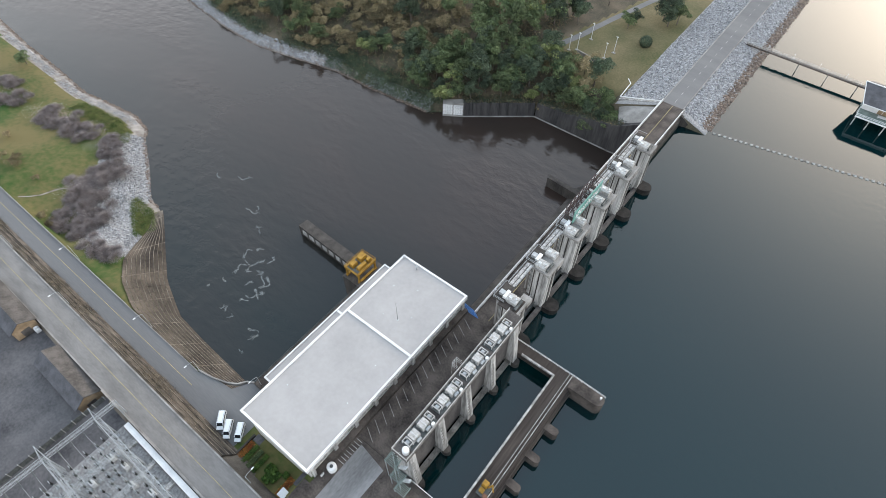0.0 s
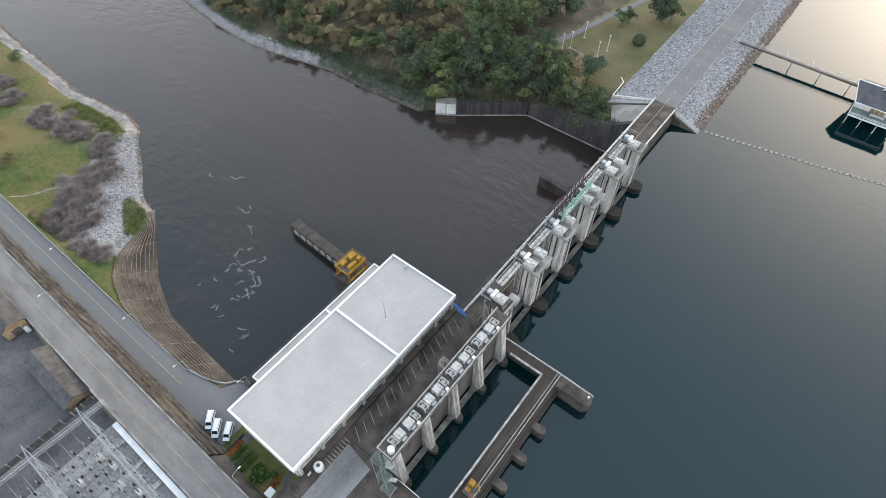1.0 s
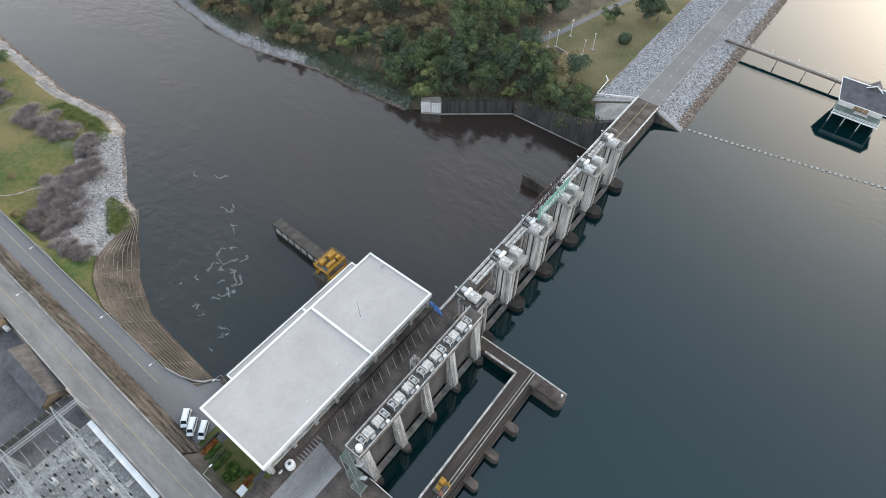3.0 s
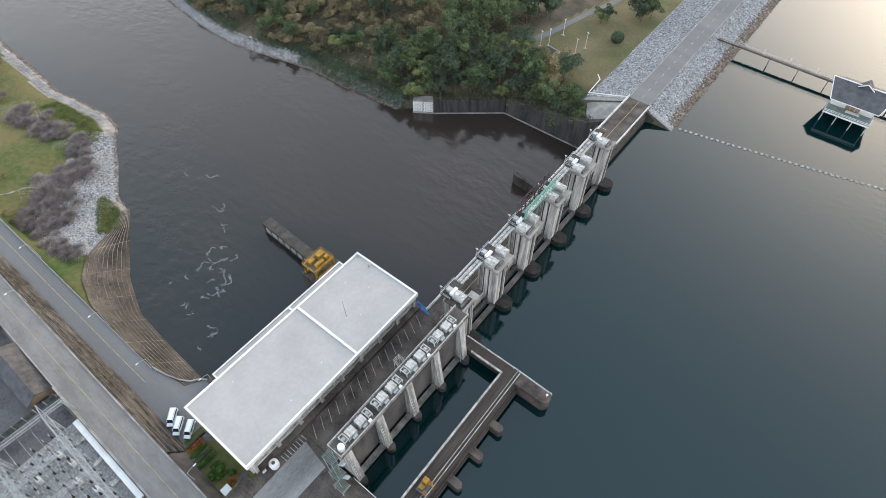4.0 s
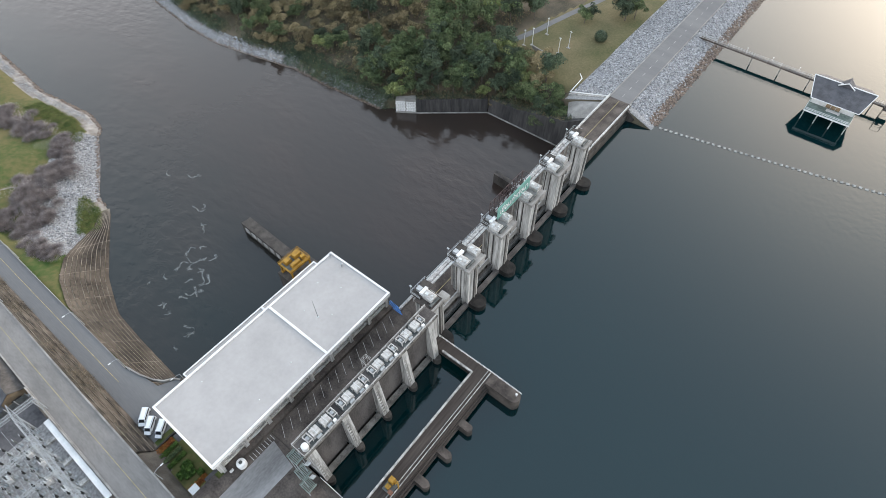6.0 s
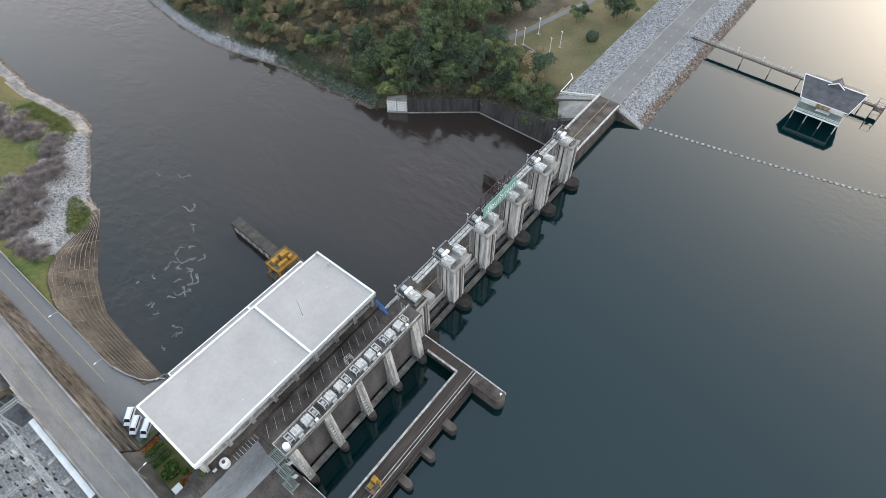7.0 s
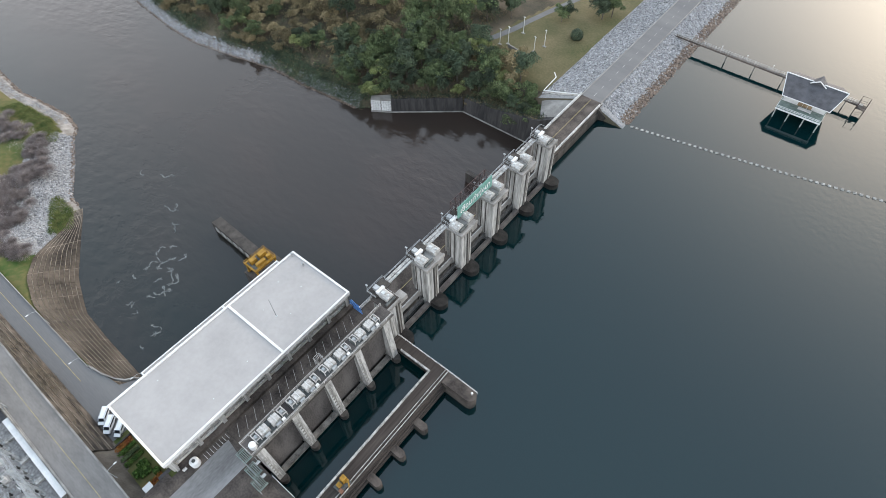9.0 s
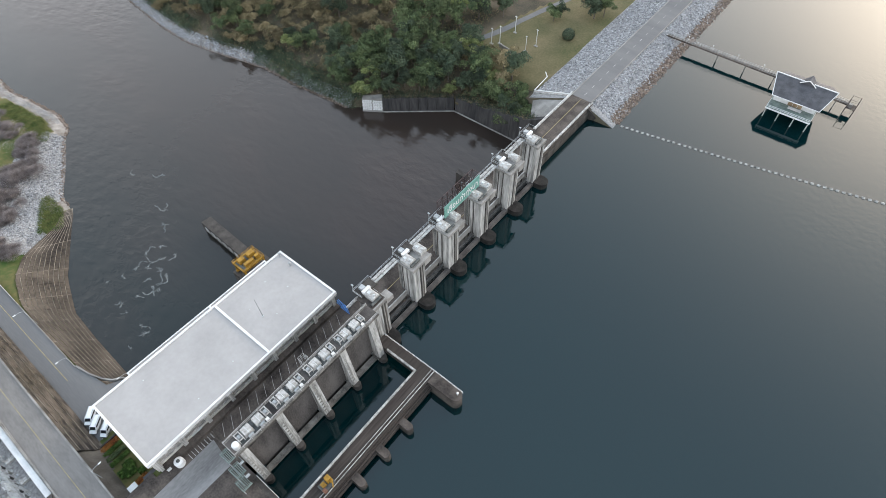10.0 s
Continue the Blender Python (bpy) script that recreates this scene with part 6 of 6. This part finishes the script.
bush.location = (-24.3, 235, gz(-24.3, 235) - 1.2)
tagged(bush, "round clipped dark green bush on the grass", "bush")
tree(-37.5, 243.4, "green", 0.7, 2)
tree(-36.4, 248, "dark", 0.65, 9)
tree(-38.5, 246, "green", 0.6, 1)
tree(-23, 257, "dark", 1.0, 3)
tree(-27, 261, "dark", 1.05, 6)
tree(-20, 261, "green", 0.95, 4)
tree(-24, 265, "dark", 1.1, 5)
tree(-55, 257, "dark", 0.8, 5)
tree(-58.5, 231, "dark", 0.9, 7)
tree(-63, 236, "green", 0.9, 8)
for k, (x, y, sc) in enumerate(((-262, 51, 0.75), (-192, 9.5, 0.5), (-184, 11.5, 0.5), (-188, 14, 0.4), (-206, 18, 0.35), (-172, 13, 0.28), (-152, 4.5, 0.4), (-146, 3.6, 0.35))):
    tree(x, y, "olive" if k else "green", sc, k)

# undergrowth over the wood's floor
rr = np.random.default_rng(77)
n = 26000
x, y = rr.uniform(-320, -9, n), rr.uniform(138, 260, n)
off = y - np.interp(x, FAR_X, FAR_Y)
k = (off > np.where(x < -86, np.where((x > -143) & (x < -121), 0.8, 5 + 2 * np.sin(x * 0.2)), 1.2)) & (off < 75) & ~((x > -62) & (y > 200 - np.maximum(0, (x + 40)) * 0.55)) & ~((x > -17) & (y > 186))
x, y = x[k], y[k]
for key, m, lo, hi in (("dry_brush", "leaf_olive", 0.0, 0.55), ("undergrowth", "leaf_dark", 0.55, 0.85), ("undergrowth", "leaf_green", 0.85, 1.01)):
    q = rr.random(len(x))
    sel = (q >= lo) & (q < hi)
    xs, ys = x[sel], y[sel]
    zs = height(xs, ys) + noisy(xs, ys) * (ys > 200)
    reps = 5
    c = np.repeat(np.stack([xs, ys, zs], -1), reps, 0) + rr.normal(0, (0.8, 0.8, 0.0), (len(xs) * reps, 3)) + np.stack([0 * np.arange(len(xs) * reps)] * 2 + [rr.uniform(0.1, 1.9, len(xs) * reps)], -1)
    nn_ = len(c)
    u, w = rr.normal(size=(nn_, 3)), rr.normal(size=(nn_, 3))
    u /= np.linalg.norm(u, axis=1)[:, None]
    w /= np.linalg.norm(w, axis=1)[:, None]
    sz = rr.uniform(0.25, 0.6, (nn_, 1))
    v = np.stack([c - u * sz, c + w * sz * 0.7, c + u * sz], 1).reshape(-1, 3)
    me = bpy.data.meshes.new(key)
    me.from_pydata(v.tolist(), [], np.arange(3 * nn_).reshape(-1, 3).tolist())
    me.materials.append(M[m])
    tagged(new(key, me), "low brown and green scrub under the trees", "scrub", kind="stuff")


# bare shrubs on the near bank
def bare_shrub_mesh(seed, h, rad, n, material, tips=False):
    """Fine twigs fanning out of several overlapping heads."""
    rs = np.random.default_rng(seed)
    heads = 8
    hc = np.stack([rs.normal(0, rad * 0.42, heads), rs.normal(0, rad * 0.42, heads), rs.uniform(0.1, 0.4, heads) * h], -1)
    hr = rs.uniform(0.42, 0.68, heads)
    pk = rs.integers(0, heads, n)
    a, e = rs.uniform(0, 6.28, n), rs.uniform(0.0, 1.45, n)
    f = rs.uniform(0.5, 1.05, n) * hr[pk]
    d_ = np.stack([np.cos(a) * np.cos(e) * rad * f, np.sin(a) * np.cos(e) * rad * f, np.sin(e) * h * f], -1)
    tip = hc[pk] + d_
    root = hc[pk] + d_ * rs.uniform(0.45, 0.8, (n, 1)) + rs.normal(0, 0.2, (n, 3))
    if tips:
        root = tip - rs.normal(0, 0.16, (n, 3))
    side = rs.normal(size=(n, 3))
    side /= np.linalg.norm(side, axis=1)[:, None]
    wd = rs.uniform(0.04, 0.10, (n, 1)) if tips else rs.uniform(0.02, 0.065, (n, 1))
    v = np.stack([root - side * wd, root + side * wd, tip + side * wd * 0.3 + rs.normal(0, 0.1, (n, 3))], 1).reshape(-1, 3)
    me = bpy.data.meshes.new("branchwork")
    me.from_pydata(v.tolist(), [], np.arange(3 * n).reshape(-1, 3).tolist())
    me.materials.append(material)
    return me


TW = [bare_shrub_mesh(60 + i, 4.2, 6.6, 14000, M["twig"]) for i in range(4)]
BL = [bare_shrub_mesh(80 + i, 4.2, 6.5, 800, M["blossom"], True) for i in range(4)]
stem = Shape()
for i in range(7):
    a = i * 0.9
    stem.rod((0, 0, -0.3), (3.2 * math.cos(a), 3.0 * math.sin(a), 2.2 + 0.4 * (i % 3)), 0.11, 0.03, n=5)
STEM = stem.mesh("stem", M["bark"])
SPOTS = [(-249, 36, 0.9), (-232, 34, 1.0), (-214, 36, 1.0), (-202, 39, 1.0), (-193, 38, 0.85), (-186, 42, 0.9), (-175, 41, 0.95), (-163, 36, 0.95), (-156, 30, 1.05), (-151, 24, 1.0), (-151, 15, 1.15), (-143, 13, 0.9), (-134, 10, 0.85), (-124, 8.5, 0.8), (-115, 7.6, 0.75), (-158, 20, 1.0), (-145, 8, 0.9), (-209, 35, 0.7), (-168, 38, 0.7), (-140, 17, 0.7)]
for i, (x, y, sc) in enumerate(SPOTS):
    t = thing("bare_shrub", "leafless grey-brown twiggy shrub with pale blossom tips", "shrub", (x, y, gz(x, y) - 0.2), "bare shrubs")
    t.rotation_euler = (0, 0, i * 1.7)
    t.scale = (sc * 1.1, sc * 1.1, sc)
    for nm, me in (("branchwork", TW[i % 4]), ("stem", STEM), ("blossom", BL[i % 4])):
        if nm != "blossom" or i in (0, 2, 3, 5, 6, 9, 11, 13, 15):
            ob = new(nm, me)
            ob.parent = t


# low cover in drifts: scrub on the far bank, ivy over the wall top, weeds between the roads, a green wedge by the slope
def cover(name, pts, lo, hi, tall, material, label, category, seed):
    rs = np.random.default_rng(seed)
    reps = 6
    n_c = len(pts) * reps
    c = np.repeat(pts, reps, 0) + np.stack([rs.normal(0, 0.45, n_c), rs.normal(0, 0.45, n_c), rs.uniform(0.05, tall, n_c)], -1)
    u, w = rs.normal(size=(n_c, 3)), rs.normal(size=(n_c, 3))
    u /= np.linalg.norm(u, axis=1)[:, None]
    w /= np.linalg.norm(w, axis=1)[:, None]
    sz = rs.uniform(lo, hi, (n_c, 1))
    v = np.stack([c - u * sz, c + w * sz * 0.7, c + u * sz], 1).reshape(-1, 3)
    me = bpy.data.meshes.new(name)
    me.from_pydata(v.tolist(), [], np.arange(3 * n_c).reshape(-1, 3).tolist())
    me.materials.append(material)
    return tagged(new(name, me), label, category, kind="stuff")


rc = np.random.default_rng(91)
p = band((FAR_X, FAR_Y), -330, -82, 4.5, 12, 7000, 92)
p = p[np.sin(p[:, 0] * 0.21) + np.sin(p[:, 0] * 0.083 + 1) + rc.normal(0, 0.6, len(p)) > -0.6]
cover("bank_scrub", p, 0.2, 0.5, 1.5, M["leaf_dark"], "low dark green scrub above the stones of the far bank", "scrub", 93)
p = band((FAR_X, FAR_Y), -150, -80, 0.6, 9, 4200, 94)
cover("bank_scrub", p, 0.15, 0.42, 1.0, M["leaf_dark"], "dark green scrub growing through the bank stones", "scrub", 95)
tops = []
for (x0, y0, z0), (x1, y1, z1) in zip(WX[1:], WX[2:]):
    k = int(26 * math.hypot(x1 - x0, y1 - y0))
    f = rc.uniform(0, 1, k)
    nrm = Vector((-(y1 - y0), x1 - x0)).normalized()
    o = rc.uniform(1.2, 7, k)
    tops.append(np.stack([x0 + (x1 - x0) * f + nrm.x * o, y0 + (y1 - y0) * f + nrm.y * o, z0 + (z1 - z0) * f + rc.uniform(-0.3, 0.2, k)], -1))
p = np.concatenate(tops)
p = p[p[:, 0] < -6]
half = rc.random(len(p)) < 0.5
cover("wall_scrub", p[half], 0.2, 0.45, 1.0, M["leaf_dark"], "dark ivy spilling over the top of the river wall", "scrub", 96)
cover("wall_scrub", p[~half], 0.2, 0.4, 0.7, M["leaf_olive"], "dry olive weeds along the top of the river wall", "scrub", 97)
n_w = 9000
xw, fw = rc.uniform(-250, -24, n_w), rc.beta(1.4, 1.2, n_w)
keep = np.sin(xw * 0.31) + np.sin(xw * 0.117 + 2) + rc.normal(0, 0.7, n_w) > 0.2
xw, fw = xw[keep], fw[keep]
p = np.stack([xw, -6.0 - 3.9 * fw, YARD + 0.2 + (up_road(xw) - YARD) * fw], -1)
cover("dry_weeds", p, 0.10, 0.26, 0.3, M["dry_stalk"], "dry brown weeds on the bank between the roads", "weeds", 98)
xw, yw = rc.uniform(-141, -121, 2600), rc.uniform(21, 34, 2600)
keep = (yw > 22 + (xw + 125) * -0.55) & (yw < 33.5 + np.minimum(0, -(xw + 131)) * 0.55) & (yw > np.interp(xw, TOP_X, TOP_Y) - 9)
xw, yw = xw[keep], yw[keep]
p = np.stack([xw, yw, height(xw, yw) + 0.1], -1)
cover("wedge_grass", p, 0.15, 0.35, 0.5, M["weed_green"], "bright green weeds at the top of the paved slope", "grass", 99)
n_v = 2600
xw, yw = rc.uniform(-212, -172, n_v), np.zeros(n_v)
yw = np.interp(xw, NEAR_X, NEAR_Y) - rc.uniform(7, 15, n_v)
p = np.stack([xw, yw, height(xw, yw) + 0.1], -1)
cover("wedge_grass", p, 0.12, 0.3, 0.3, M["weed_green"], "fresh green grass along the top of the shore", "grass", 100)
